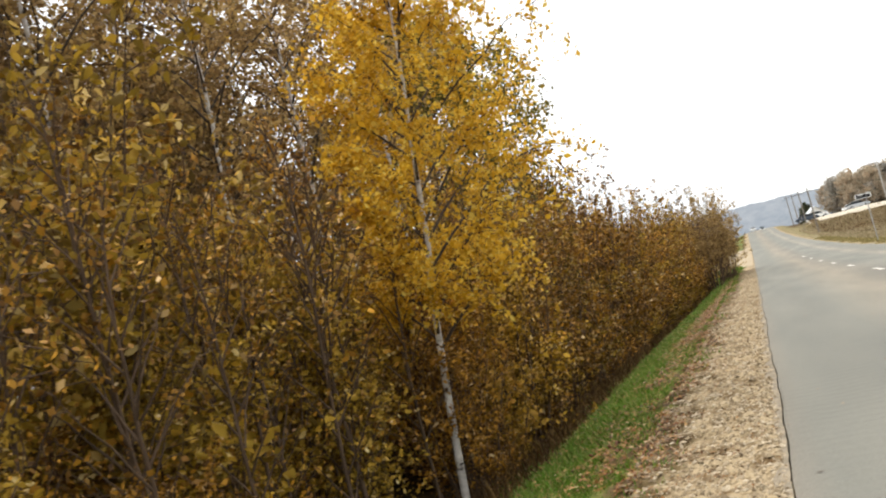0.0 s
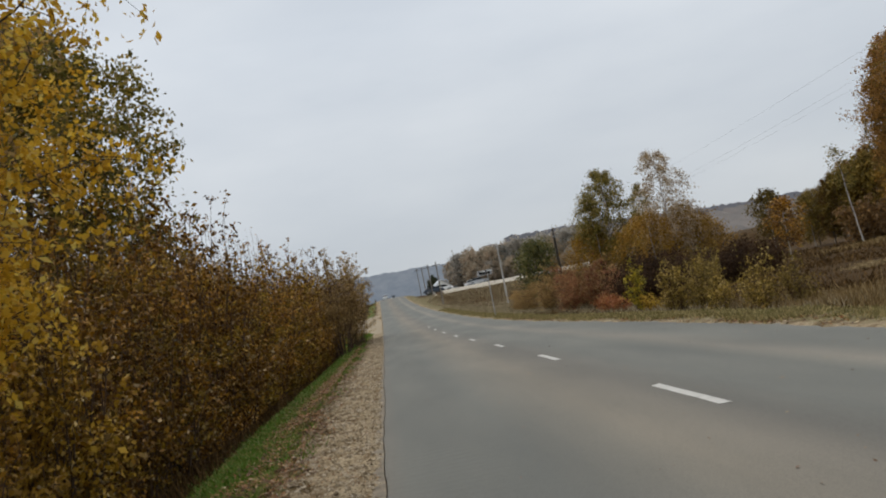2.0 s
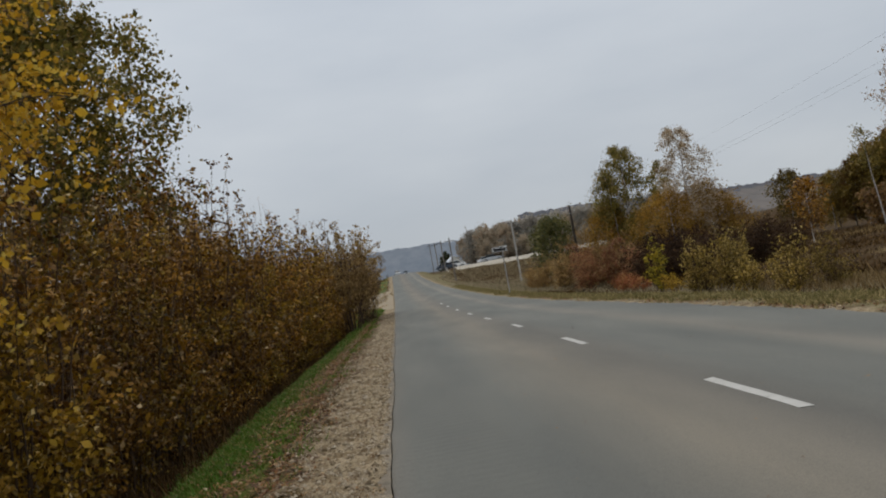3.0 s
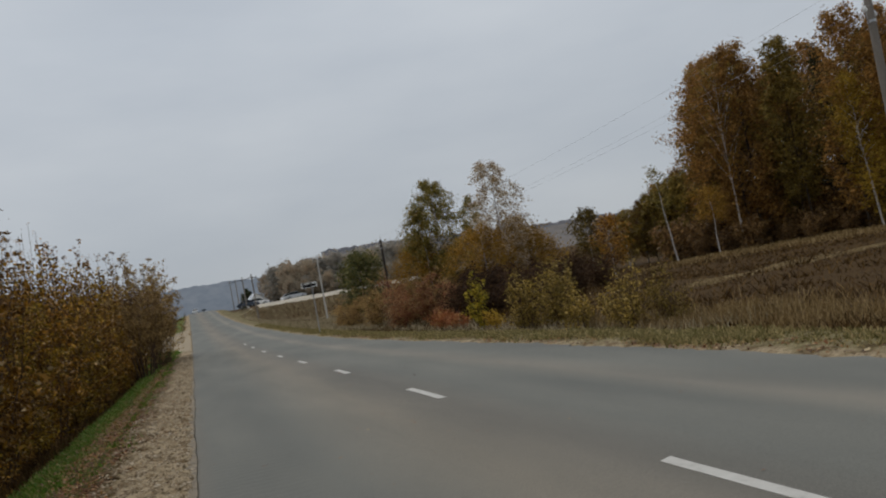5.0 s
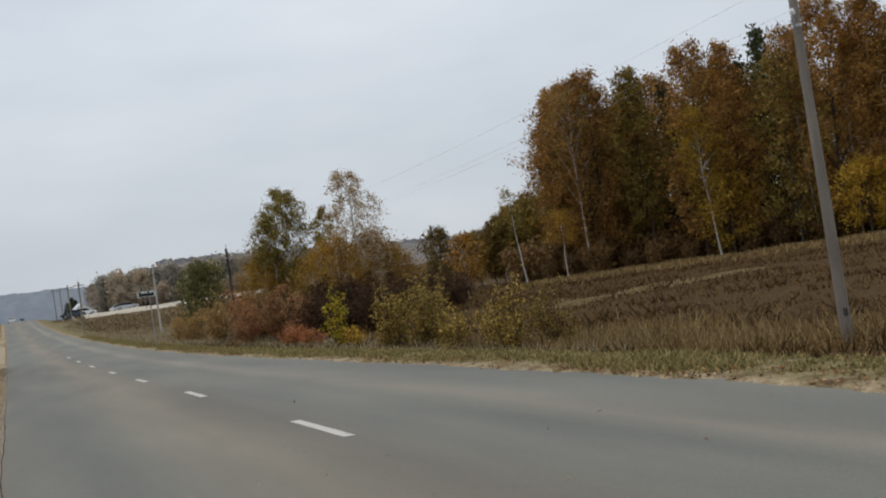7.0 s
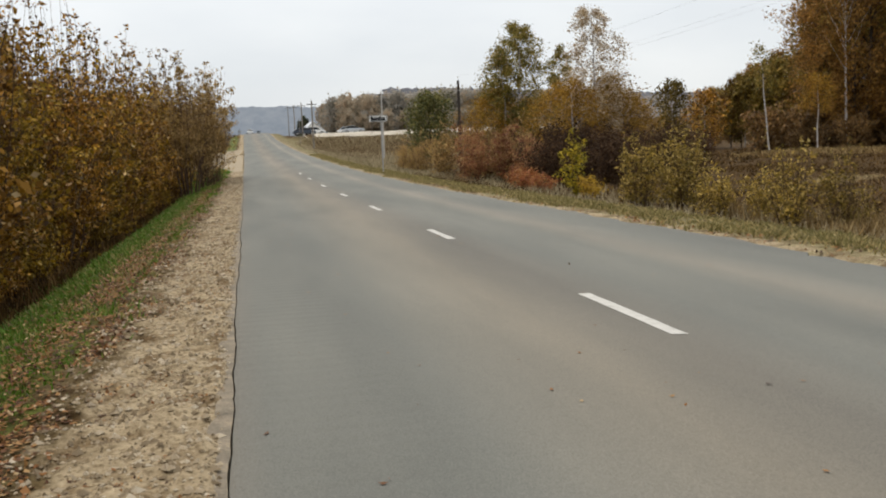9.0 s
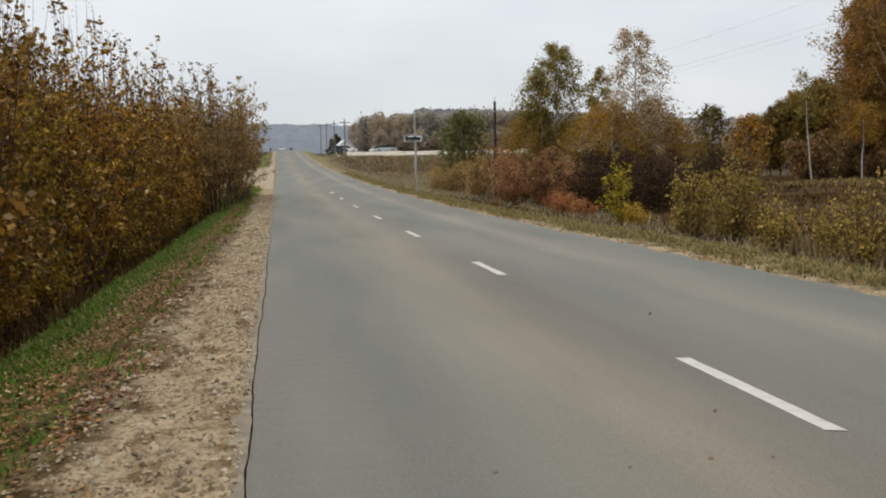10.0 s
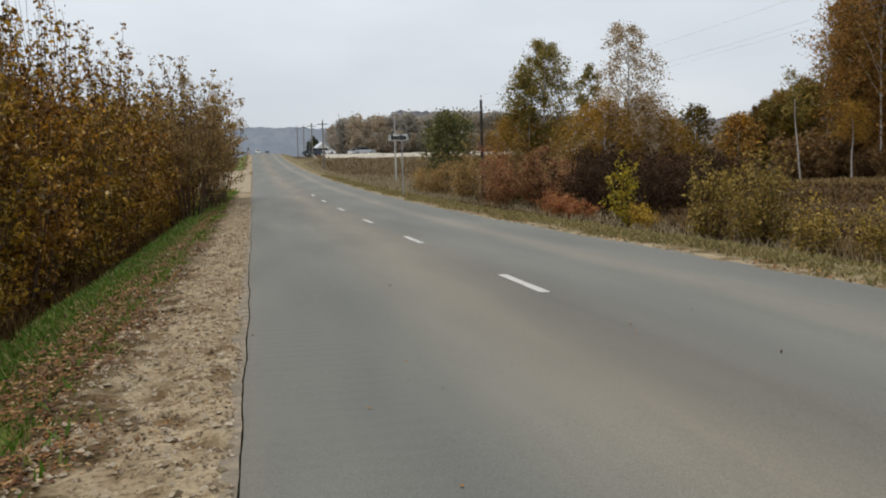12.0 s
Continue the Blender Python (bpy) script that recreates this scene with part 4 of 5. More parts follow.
for i in range(40):
    t = i / 39
    x, y = 68 + 44 * t + rw.uniform(-2, 2) + 4 * (i % 3), 113 - 42 * t + rw.uniform(-2, 2) + 5 * (i % 3)
    place_copy(wood[(1, 0, 4, 2, 1, 0, 4, 1, 2, 3)[i % 10]], x, y, rw.uniform(0, 360), rw.uniform(0.85, 1.15) + 0.12 * t)
tree("birch_tree", planted(62.9, 101.3), "tall nearly bare birch with forked white limbs before the wood", "tree", "forest_olive", "birch_bark", 69, 21.5, 1500, 0.22, 0.3, WOOD, "birch_bark",
     girth=0.14, crown_lo=0.36, spread=3.4, limbs=24, rise=1.9, droop=0.1, lean=(-0.9, 0.4), twigs=5, fine=False)
tree("birch_tree", planted(70.2, 87.6), "yellow birch with a bare leaning white trunk before the wood", "tree", "yellow", "birch_bark", 70, 16.5, 5200, 0.22, 0.3, WOOD, "birch_bark",
     girth=0.12, crown_lo=0.42, spread=2.3, limbs=34, rise=1.3, droop=0.25, lean=(-1.5, 0.8), twigs=6, fine=False)
slim = tree("birch_tree", planted(78.6, 81.6), "tall slim white-stemmed birch at the wood edge", "tree", "forest", "birch_bark", 74, 23.5, 3600, 0.23, 0.3, WOOD, "birch_bark",
            girth=0.1, crown_lo=0.48, spread=2.3, limbs=30, rise=1.6, droop=0.25, lean=(-0.8, 0.2), twigs=6, fine=False)
place_copy(slim, 80.9, 78.2, 140, 0.98)
place_copy(slim, 83.0, 76.9, 220, 0.9)
yellow_tree = tree("maple_tree", planted(78.4, 75.0), "low spreading tree with ochre-yellow leaves at the wood edge", "tree", "yellow", "bark", 68, 7.8, 4200, 0.24, 0.35, WOOD,
                   girth=0.12, crown_lo=0.12, spread=3.2, limbs=30, rise=0.7, droop=0.15, twigs=6, fine=False)
place_copy(yellow_tree, 81.6, 71.5, 80, 1.1)
place_copy(yellow_tree, 72.2, 87.6, 200, 1.15)
under = bush("undergrowth_bush", "dark undergrowth at the foot of the wood", "brown", 66, 5.0, 2.6, 14, 1700, 0.36, 0.35, 0.0, category="bush", group=WOOD)
under.matrix_basis = planted(62, 107)
for i in range(34):
    t = i / 33
    place_copy(under, 59 + 46 * t + 3 * (i % 3), 111 - 43 * t + 4 * (i % 3), rw.uniform(0, 360), rw.uniform(0.8, 1.25))
for i in range(30):
    t = i / 29
    place_copy(under, 60 + 29 * t + 1.6 * (i % 2), 106.5 - 41 * t + 2.2 * (i % 2) + rw.uniform(-0.6, 0.6), rw.uniform(0, 360), rw.uniform(0.45, 0.85))
for x, y, sc in ((62.3, 99.9, 0.75), (63.9, 100.2, 0.7), (60.8, 101.6, 0.6)):
    place_copy(under, x, y, 40 * x, sc)
low_wood = tree("young_birch", planted(55.5, 127), "young birch thicket tree beside the wood", "tree", "forest_olive", "birch_bark", 67, 9, 3000, 0.32, 0.4, WOOD,
                girth=0.1, crown_lo=0.1, spread=2.4, limbs=28, rise=1.1, droop=0.2, twigs=6, fine=False)
for i in range(13):
    t = i / 12
    place_copy((low_wood, wood[4], low_wood, wood[1])[i % 4], 64 + 8 * t + rw.uniform(-0.8, 0.8), 133 - 9 * t + rw.uniform(-3, 3), rw.uniform(0, 360), (0.84 + 0.52 * t) * (1, 0.5, 1, 0.42)[i % 4])
# ---- the distance ----
FAR = "far tree line"
far_tree = tree("far_tree", planted(24, 262), "tree of the far tree line with leaves greyed for haze", "tree", "far_wood", "bark", 71, 9.5, 1700, 0.6, 0.6, FAR, profile="flame",
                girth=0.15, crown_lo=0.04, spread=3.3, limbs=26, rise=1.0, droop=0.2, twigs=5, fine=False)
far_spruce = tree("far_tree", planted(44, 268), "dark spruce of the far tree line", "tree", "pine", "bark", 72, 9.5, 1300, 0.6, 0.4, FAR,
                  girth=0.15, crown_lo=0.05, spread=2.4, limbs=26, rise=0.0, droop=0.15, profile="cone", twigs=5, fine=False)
far_two = tree("far_tree", planted(27, 256), "ochre tree of the far tree line with leaves paled for haze", "tree", "far_ochre", "bark", 73, 9, 1700, 0.6, 0.6, FAR,
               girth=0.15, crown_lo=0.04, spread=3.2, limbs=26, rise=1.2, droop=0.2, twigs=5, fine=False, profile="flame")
for x, y, sc in ((14.6, 240, 0.55), (13.6, 243, 0.44), (15.6, 244, 0.48)):
    place_copy(far_spruce, x, y, 20 * x, sc)
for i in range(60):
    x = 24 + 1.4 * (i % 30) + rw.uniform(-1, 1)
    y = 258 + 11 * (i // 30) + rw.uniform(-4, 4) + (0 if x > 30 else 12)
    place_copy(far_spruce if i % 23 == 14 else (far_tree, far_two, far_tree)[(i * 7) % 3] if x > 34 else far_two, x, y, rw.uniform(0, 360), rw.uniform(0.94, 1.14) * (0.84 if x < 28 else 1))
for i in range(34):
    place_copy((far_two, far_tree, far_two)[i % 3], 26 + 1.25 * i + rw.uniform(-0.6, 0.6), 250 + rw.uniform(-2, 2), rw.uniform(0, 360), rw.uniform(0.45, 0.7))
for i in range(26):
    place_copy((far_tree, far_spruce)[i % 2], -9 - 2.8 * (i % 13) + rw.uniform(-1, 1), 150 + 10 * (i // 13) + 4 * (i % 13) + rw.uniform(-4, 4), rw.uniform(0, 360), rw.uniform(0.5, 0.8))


def ridge(name, x0, x1, y, base, top, seed, material, label):
    """A wooded ridge on the skyline, with a jagged line of treetops and lumps of crowns down its slope."""
    rng = np.random.default_rng(seed)
    n = int((x1 - x0) / 2.2)
    xs_, rows_ = np.linspace(x0, x1, n), 9
    crest = top + 3.5 * np.sin(xs_ / 130 + seed) + 2.2 * np.sin(xs_ / 47 + 2 * seed) + rng.uniform(-0.8, 0.8, n)
    v, f = [], []
    for r in range(rows_):
        u = r / (rows_ - 1)
        for k in range(n):
            v.append((xs_[k] + rng.uniform(-0.6, 0.6), y - 60 * (1 - u) + rng.uniform(-2, 2), base + (crest[k] - base) * u**0.8 + rng.uniform(-0.5, 0.5) * (0 < u < 1)))
    for r in range(rows_ - 1):
        for k in range(n - 1):
            f.append((r * n + k, r * n + k + 1, (r + 1) * n + k + 1, (r + 1) * n + k))
    return tagged(meshed(name, v, f, material), label, "hill", "", "structure")


# Distant woods: haze is put in as greyed colour and a faint bluish emission.
def haze_glow_mat(name, a, b, glow, strength):
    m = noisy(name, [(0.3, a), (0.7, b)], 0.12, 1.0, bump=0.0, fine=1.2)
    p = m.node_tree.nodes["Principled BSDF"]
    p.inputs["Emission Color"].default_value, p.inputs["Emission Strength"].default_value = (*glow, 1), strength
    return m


M["ridge"] = haze_glow_mat("ridge_haze_glow", (0.05, 0.06, 0.07), (0.12, 0.12, 0.12), (0.32, 0.39, 0.49), 0.28)
M["ridge2"] = haze_glow_mat("slope_haze_glow", (0.04, 0.04, 0.04), (0.1, 0.075, 0.06), (0.26, 0.36, 0.52), 0.11)
ridge("backdrop_hill", -260, 420, 800, 8, 32, 1, M["ridge"], "wooded hill on the skyline with haze painted in as a bluish glow")
ridge("backdrop_slope", 70, 620, 480, 4, 29, 3, M["ridge2"], "brown wooded slope on the skyline with a painted haze glow")
M["haze_glow_wood"] = haze_glow_mat("brown_wood_haze_glow", (0.07, 0.06, 0.05), (0.15, 0.115, 0.085), (0.32, 0.38, 0.46), 0.12)
ridge("backdrop_wood", 40, 170, 330, 3, 13.8, 7, M["haze_glow_wood"], "brown wood behind the gravel lot with a painted haze glow")
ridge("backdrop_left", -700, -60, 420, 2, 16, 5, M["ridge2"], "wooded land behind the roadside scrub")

# The gravel lot, slightly raised, with cars and a small white house.
grid("gravel_lot", np.linspace(10.6, 62, 26), np.linspace(172.6, 232, 44), lambda x, y: ground_z(x, y) + 0.04, M["lot"], label="pale gravel parking lot above the road", category="lot")


def car(m, paint, label, tall=1.0):
    """A plain saloon seen from afar: rounded body, cabin with dark glass, four wheels, lamps."""
    ob = empty("car", m, label, "car", "parked cars")
    side = [(-2.1, 0.35), (-2.15, 0.62), (-2.05, 0.86), (-1.2, 0.95), (1.0, 0.95), (1.95, 0.84), (2.15, 0.6), (2.12, 0.35)]
    roof = [(-1.75, 0.93), (-1.15, 1.42 * tall), (0.35, 1.45 * tall), (1.15, 0.94)]
    for name, prof, half, inset, mat in (("body", side, 0.84, 0.05, M[paint]), ("cabin", roof, 0.76, 0.12, M["glass"])):
        bm = bmesh.new()
        ring = [[bm.verts.new((x, s * (half - (inset if z > 0.9 else 0)), z)) for x, z in prof] for s in (-1, 1)]
        bm.faces.new(ring[0])
        bm.faces.new(ring[1][::-1])
        for k in range(len(prof)):
            bm.faces.new((ring[0][k], ring[1][k], ring[1][(k + 1) % len(prof)], ring[0][(k + 1) % len(prof)]))
        bmesh.ops.recalc_face_normals(bm, faces=bm.faces)
        bmesh.ops.bevel(bm, geom=bm.edges[:], offset=0.05, segments=2, affect="EDGES")
        part(name, bm, mat, ob)
    bm = bmesh.new()
    box(bm, -0.4, 0, 1.45 * tall, 1.45, 1.24, 0.06, 0.02)
    part("roof", bm, M[paint], ob)
    for x in (-1.35, 1.35):
        for s in (-1, 1):
            bm = bmesh.new()
            rod(bm, (x, s * 0.66, 0.32), (x, s * 0.88, 0.32), 0.32, sides=18)
            wheel = part("wheel", bm, M["rubber"], ob)
            bm = bmesh.new()
            rod(bm, (x, s * 0.87, 0.32), (x, s * 0.9, 0.32), 0.19, sides=14)
            part("rim", bm, M["steel"], wheel)
    for s in (-1, 1):
        bm = bmesh.new()
        box(bm, 2.13, s * 0.6, 0.68, 0.06, 0.3, 0.14, 0.02)
        part("headlight", bm, M["white"], ob)
    return ob


def on_ground(x, y, turn, up=0.04):
    return pose(x, y, float(ground_z(x, y)) + up, 0, 0, turn)


car(on_ground(11.2, 189, 4), "car_dark", "dark car parked on the gravel lot")
car(on_ground(13.6, 196, 10), "car_white", "white car parked on the gravel lot")
car(on_ground(21.4, 196, -3), "car_silver", "silver estate car parked on the gravel lot")
car(on_ground(21.3, 205, 8), "car_white", "white car parked behind a silver one")
car(pose(1.9, 300, float(table(PROFILE, 300)), 0, 0, 90), "car_white", "white car far down the road")
car(pose(5.0, 330, float(table(PROFILE, 330)), 0, 0, -90), "car_dark", "dark car far down the road")


def house(m, wide, deep, eave, peak, label):
    ob = empty("house", m, label, "house")
    bm = bmesh.new()
    box(bm, 0, 0, eave / 2, wide, deep, eave)
    part("wall", bm, M["siding"], ob, "white-sided walls")
    pts = [(-wide / 2, eave), (wide / 2, eave), (0, peak)]
    for s in (-1, 1):
        bm = bmesh.new()
        for back in (0, 0.1):
            for x, z in pts:
                bm.verts.new((x, s * (deep / 2 - back), z))
        bmesh.ops.convex_hull(bm, input=bm.verts[:])
        part("gable", bm, M["siding"], ob)
    for s in (-1, 1):
        bm = bmesh.new()
        run, rise_ = wide / 2 + 0.4, (peak - eave) * (wide / 2 + 0.4) / (wide / 2)
        for z in (0, 0.12):
            for y in (-deep / 2 - 0.4, deep / 2 + 0.4):
                bm.verts.new((0, y, peak + 0.06 + z))
                bm.verts.new((s * run, y, peak + 0.06 + z - rise_))
        bmesh.ops.convex_hull(bm, input=bm.verts[:])
        part("roof", bm, M["roof"], ob, "pale sheet-metal roof slope")
    bm = bmesh.new()
    box(bm, 0, -deep / 2, eave * 0.5, 0.95, 0.06, eave * 0.7, 0.01)
    part("window", bm, M["glass"], ob)
    return ob


house(on_ground(13.9, 206, 6), 3.4, 4.5, 1.3, 2.7, "small white house with a pale gabled roof")


def van(m):
    ob = empty("van", m, "dark blue van parked by the driveway", "van")
    bm = bmesh.new()
    box(bm, 0, 0, 1.35, 2.0, 4.9, 1.9, 0.15)
    part("body", bm, M["car_dark"], ob)
    bm = bmesh.new()
    box(bm, 0, -2.46, 1.85, 1.6, 0.05, 0.6, 0.02)
    part("rear_window", bm, M["glass"], ob)
    bm = bmesh.new()
    box(bm, 0, -2.5, 0.55, 1.9, 0.15, 0.2, 0.03)
    part("bumper", bm, M["white"], ob)
    for x in (-0.9, 0.9):
        for y in (-1.5, 1.5):
            bm = bmesh.new()
            rod(bm, (x - 0.11, y, 0.36), (x + 0.11, y, 0.36), 0.36, sides=18)
            part("wheel", bm, M["rubber"], ob)
        bm = bmesh.new()
        box(bm, x * 0.93, -2.47, 1.2, 0.14, 0.05, 0.4, 0.01)
        part("tail_light", bm, M["black"], ob)
    return ob


van(on_ground(-4.6, 150, 3, 0.0))

# The sandy driveway past the end of the scrub.
du, dv = np.meshgrid(np.linspace(-14, -0.12, 40), np.linspace(0, 1, 40))
flare = np.exp(du / 1.6)
dy = (80.5 - 3.5 * flare) * (1 - dv) + (94 + 56 / (1 + np.exp(-2.2 * (du + 4.2)))) * dv + 0.5 * lumps(du, dv * 9, 1.1, 21)
dw = [(float(a), float(b), float(c)) for a, b, c in zip(du.ravel(), dy.ravel(), (ground_z(du, dy) + 0.03).ravel())]
df = [(j * 40 + i, j * 40 + i + 1, (j + 1) * 40 + i + 1, (j + 1) * 40 + i) for j in range(39) for i in range(39)]
tagged(meshed("driveway", dw, df, M["sand"]), "sandy driveway off the road", "driveway", "", "structure")

# ---- poles, wires and the sign ----


def insulator(ob, p):
    bm = bmesh.new()
    rod(bm, p, (p[0], p[1], p[2] + 0.06), 0.045, 0.06, 12)
    rod(bm, (p[0], p[1], p[2] + 0.06), (p[0], p[1], p[2] + 0.13), 0.04, 0.025, 12)
    return part("insulator", bm, M["white"], ob, "white porcelain insulator")


def utility_pole(m, h, r0, r1, mat, label, arms=False):
    ob = empty("utility_pole", m, label, "pole", "roadside poles")
    bm = bmesh.new()
    rod(bm, (0, 0, -0.4), (0, 0, h), r0, r1, 14)
    part("shaft", bm, mat, ob)
    bm = bmesh.new()
    rod(bm, (0, 0, h), (0, 0, h + 0.22), 0.012)
    part("pin", bm, M["steel"], ob)
    insulator(ob, (0, 0, h + 0.2))
    if arms:
        bm = bmesh.new()
        box(bm, 0, 0, h - 0.5, 1.5, 0.1, 0.1, 0.01)
        part("crossarm", bm, M["dark_wood"], ob)
        for x in (-0.65, 0.65):
            insulator(ob, (x, 0, h - 0.45))
    else:
        for s in (-1, 1):
            v, f = tubes([([(s * r1 * 0.8, 0, h - 0.72), (s * 0.28, 0, h - 0.8), (s * 0.42, 0, h - 0.7), (s * 0.42, 0, h - 0.55)], [0.014] * 4)], 6)
            meshed("hook", v, f, M["steel"], ob, "bent steel hook")
            insulator(ob, (s * 0.42, 0, h - 0.56))
        bm = bmesh.new()
        rod(bm, (0, 0, h - 0.75), (0, 0, h - 0.69), r1 * 1.14, r1 * 1.12, 14)
        part("clamp", bm, M["steel"], ob)
    return ob


near_pole = utility_pole(on_ground(15.38, 25.36, 35, 0), 7.25, 0.125, 0.085, M["concrete"], "tapered concrete utility pole in the dry grass")
for k in range(2):
    bm = bmesh.new()
    a = radians(194 + 22 * k)
    rod(bm, (0.12 * math.cos(a), 0.12 * math.sin(a), 0.56), (0.118 * math.cos(a), 0.118 * math.sin(a), 0.72), 0.016, sides=8)
    part("painted_mark", bm, M["black"], near_pole, "black stencilled mark")
utility_pole(on_ground(16.0, 82, 25, 0), 7.0, 0.12, 0.09, M["dark_wood"], "dark wooden utility pole above the bushes")
utility_pole(on_ground(20.2, 149, 0, 0), 9.25 - float(ground_z(20.2, 149)), 0.14, 0.11, M["pale_concrete"], "pale concrete pole with a dark crossarm", True)
utility_pole(on_ground(14.4, -32, 35, 0), 7.25, 0.125, 0.085, M["concrete"], "tapered concrete utility pole in the dry grass")
# Dark poles far off; the lighter grey stands in for haze.
for x, y, top in ((10.04, 150, 8.2), (10.4, 180, 9.35), (11.2, 220, 10.9), (11.8, 260, 12.5)):
    utility_pole(on_ground(x, y, 0, 0), top - float(ground_z(x, y)), 0.13, 0.1, M["concrete"], "far utility pole with a crossarm, greyed for haze", True)


def wire(a, b, sag):
    t = np.linspace(0, 1, 25)
    pts = np.array(a) + (np.array(b) - np.array(a)) * t[:, None]
    pts[:, 2] -= 4 * sag * t * (1 - t)
    v, f = tubes([(pts, [0.0024] * 25)], 4)
    return tagged(meshed("wire", v, f, M["steel"]), "bare aluminium overhead wire between poles", "wire", "overhead wires")


tops = [(14.4, -32), (15.38, 25.36), (16.0, 82)]
for (ax, ay), (bx, by) in zip(tops[:-1], tops[1:]):
    za, zb = float(ground_z(ax, ay)), float(ground_z(bx, by))
    ha, hb = 7.25, 7.25 if by < 50 else 7.0
    wire((ax, ay, za + ha + 0.3), (bx, by, zb + hb + 0.3), 0.5)
    for s in (-1, 1):
        dx, dy = 0.42 * math.cos(radians(35)), 0.42 * math.sin(radians(35))
        wire((ax + s * dx, ay + s * dy, za + ha - 0.46), (bx + s * dx, by + s * dy, zb + hb - 0.46), 0.6)


def place_sign(x, y):
    ob = empty("road_sign", on_ground(x, y, 0, 0), "white place-name road sign with black lettering on a steel post", "road sign")
    z0 = float(ground_z(x, y))
    bm = bmesh.new()
    rod(bm, (0.17, 0, -0.3), (0.17, 0, 3.12 - z0), 0.035, sides=12)
    part("post", bm, M["steel"], ob)
    zc = 2.98 - z0
    bm = bmesh.new()
    box(bm, 0, -0.05, zc, 1.04, 0.02, 0.36, 0.006)
    board = part("board", bm, M["white"], ob)
    for nm, bx, bz, w_, h_ in (("border", 0, 0.155, 0.98, 0.02), ("border", 0, -0.155, 0.98, 0.02), ("border", -0.48, 0, 0.02, 0.31), ("border", 0.48, 0, 0.02, 0.31)):
        bm = bmesh.new()
        box(bm, bx, -0.064, zc + bz, w_, 0.006, h_)
        part(nm, bm, M["black"], board)
    for k, (w_, h_) in enumerate(((0.118, 0.25), (0.11, 0.19), (0.112, 0.19), (0.118, 0.19), (0.105, 0.25), (0.112, 0.19), (0.108, 0.19))):
        bm = bmesh.new()
        box(bm, -0.36 + 0.12 * k, -0.064, zc - 0.12 + h_ / 2, w_, 0.006, h_)
        part("letter_bar", bm, M["black"], board)
    return ob


place_sign(7.68, 67)
for x, y, h in ((22.15, 175, 4.6), (9.0, 165, 4.4)):
    ob = empty("marker_post", on_ground(x, y, 0, 0), "thin pale roadside marker post", "post")
    bm = bmesh.new()
    rod(bm, (0, 0, -0.2), (0, 0, h), 0.045, 0.04, 10)
    part("shaft", bm, M["concrete"], ob)
    bm = bmesh.new()
    rod(bm, (0, 0, h), (0, 0, h + 0.05), 0.05, 0.02, 10)
    part("cap", bm, M["steel"], ob)

# ---- what nobody could count: grass, litter, gravel ----
rg = np.random.default_rng(17)


def blades(name, x, y, h, width, material, label, category, bend=0.35):
    n = len(x)
    z = ground_z(x, y) - 0.01
    a = rg.uniform(0, 2 * math.pi, n)
    c, s_ = np.cos(a) * width / 2, np.sin(a) * width / 2
    lean = rg.normal(size=(n, 2)) * bend * h[:, None]
    v = np.empty((n, 4, 3))
    v[:, 0] = np.stack([x - c, y - s_, z], 1)
    v[:, 1] = np.stack([x + c, y + s_, z], 1)
    v[:, 2] = np.stack([x + 0.25 * c + lean[:, 0], y + 0.25 * s_ + lean[:, 1], z + h], 1)
    v[:, 3] = np.stack([x - 0.25 * c + lean[:, 0], y - 0.25 * s_ + lean[:, 1], z + h], 1)
    me = quads(name, v)
    me.materials.append(M[material])
    return tagged(new(name, me), label, category, "", "stuff")


def scatter(n, y0, y1, near=1.0):
    """Rows along the road, denser where it is passed close by."""
    return y0 + (y1 - y0) * rg.uniform(0, 1, n) ** near


n = 240000
y = scatter(n, -4, 84, 1.2)
x = -2.05 + 0.52 * rg.normal(size=n)
x += 0.18 * np.sin(y * 0.9) + 0.12 * np.sin(y * 2.3 + 1)
keep = (rg.uniform(0, 1, n) < np.clip((-0.9 + 0.14 * np.clip((20 - y) / 4, 0, 1) - 0.2 * np.sin(y * 0.7) - x) / 0.75, 0, 1)) & (x > -3.7) & (lumps(x, y, 0.3, 8) + 0.7 * lumps(x, y, 0.9, 9) > rg.uniform(-1.5, 0.7, n))
x, y = x[keep], y[keep]
blades("roadside_grass", x, y, rg.uniform(0.025, 0.095, len(x)) * (1 + 0.008 * y), 0.013 + 0.0006 * np.abs(y), "grass", "short green grass between gravel shoulder and scrub", "grass", 0.6)

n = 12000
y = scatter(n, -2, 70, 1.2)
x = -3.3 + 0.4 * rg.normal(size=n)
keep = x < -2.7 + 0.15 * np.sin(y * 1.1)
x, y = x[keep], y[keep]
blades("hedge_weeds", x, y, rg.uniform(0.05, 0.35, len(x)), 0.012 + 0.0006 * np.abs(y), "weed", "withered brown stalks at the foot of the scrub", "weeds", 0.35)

n = 120000
y = scatter(n, -6, 120, 1.3)
x = ROAD_W + 0.6 + np.abs(rg.normal(size=n)) * 1.0
x += 0.2 * np.sin(y * 0.8) + 0.15 * rg.normal(size=n)
clump = lumps(x, y, 0.35, 10) + 0.7 * lumps(x, y, 1.3, 11)
keep = clump > rg.uniform(-1.7, 0.6, n)
x, y, n = x[keep], y[keep], int(keep.sum())
blades("verge_grass", x, y, rg.uniform(0.02, 0.085, n) * (1 + 0.5 * clump[keep]), 0.022 + 0.0006 * np.abs(y), "verge", "faded grass on the far verge", "grass", 0.6)

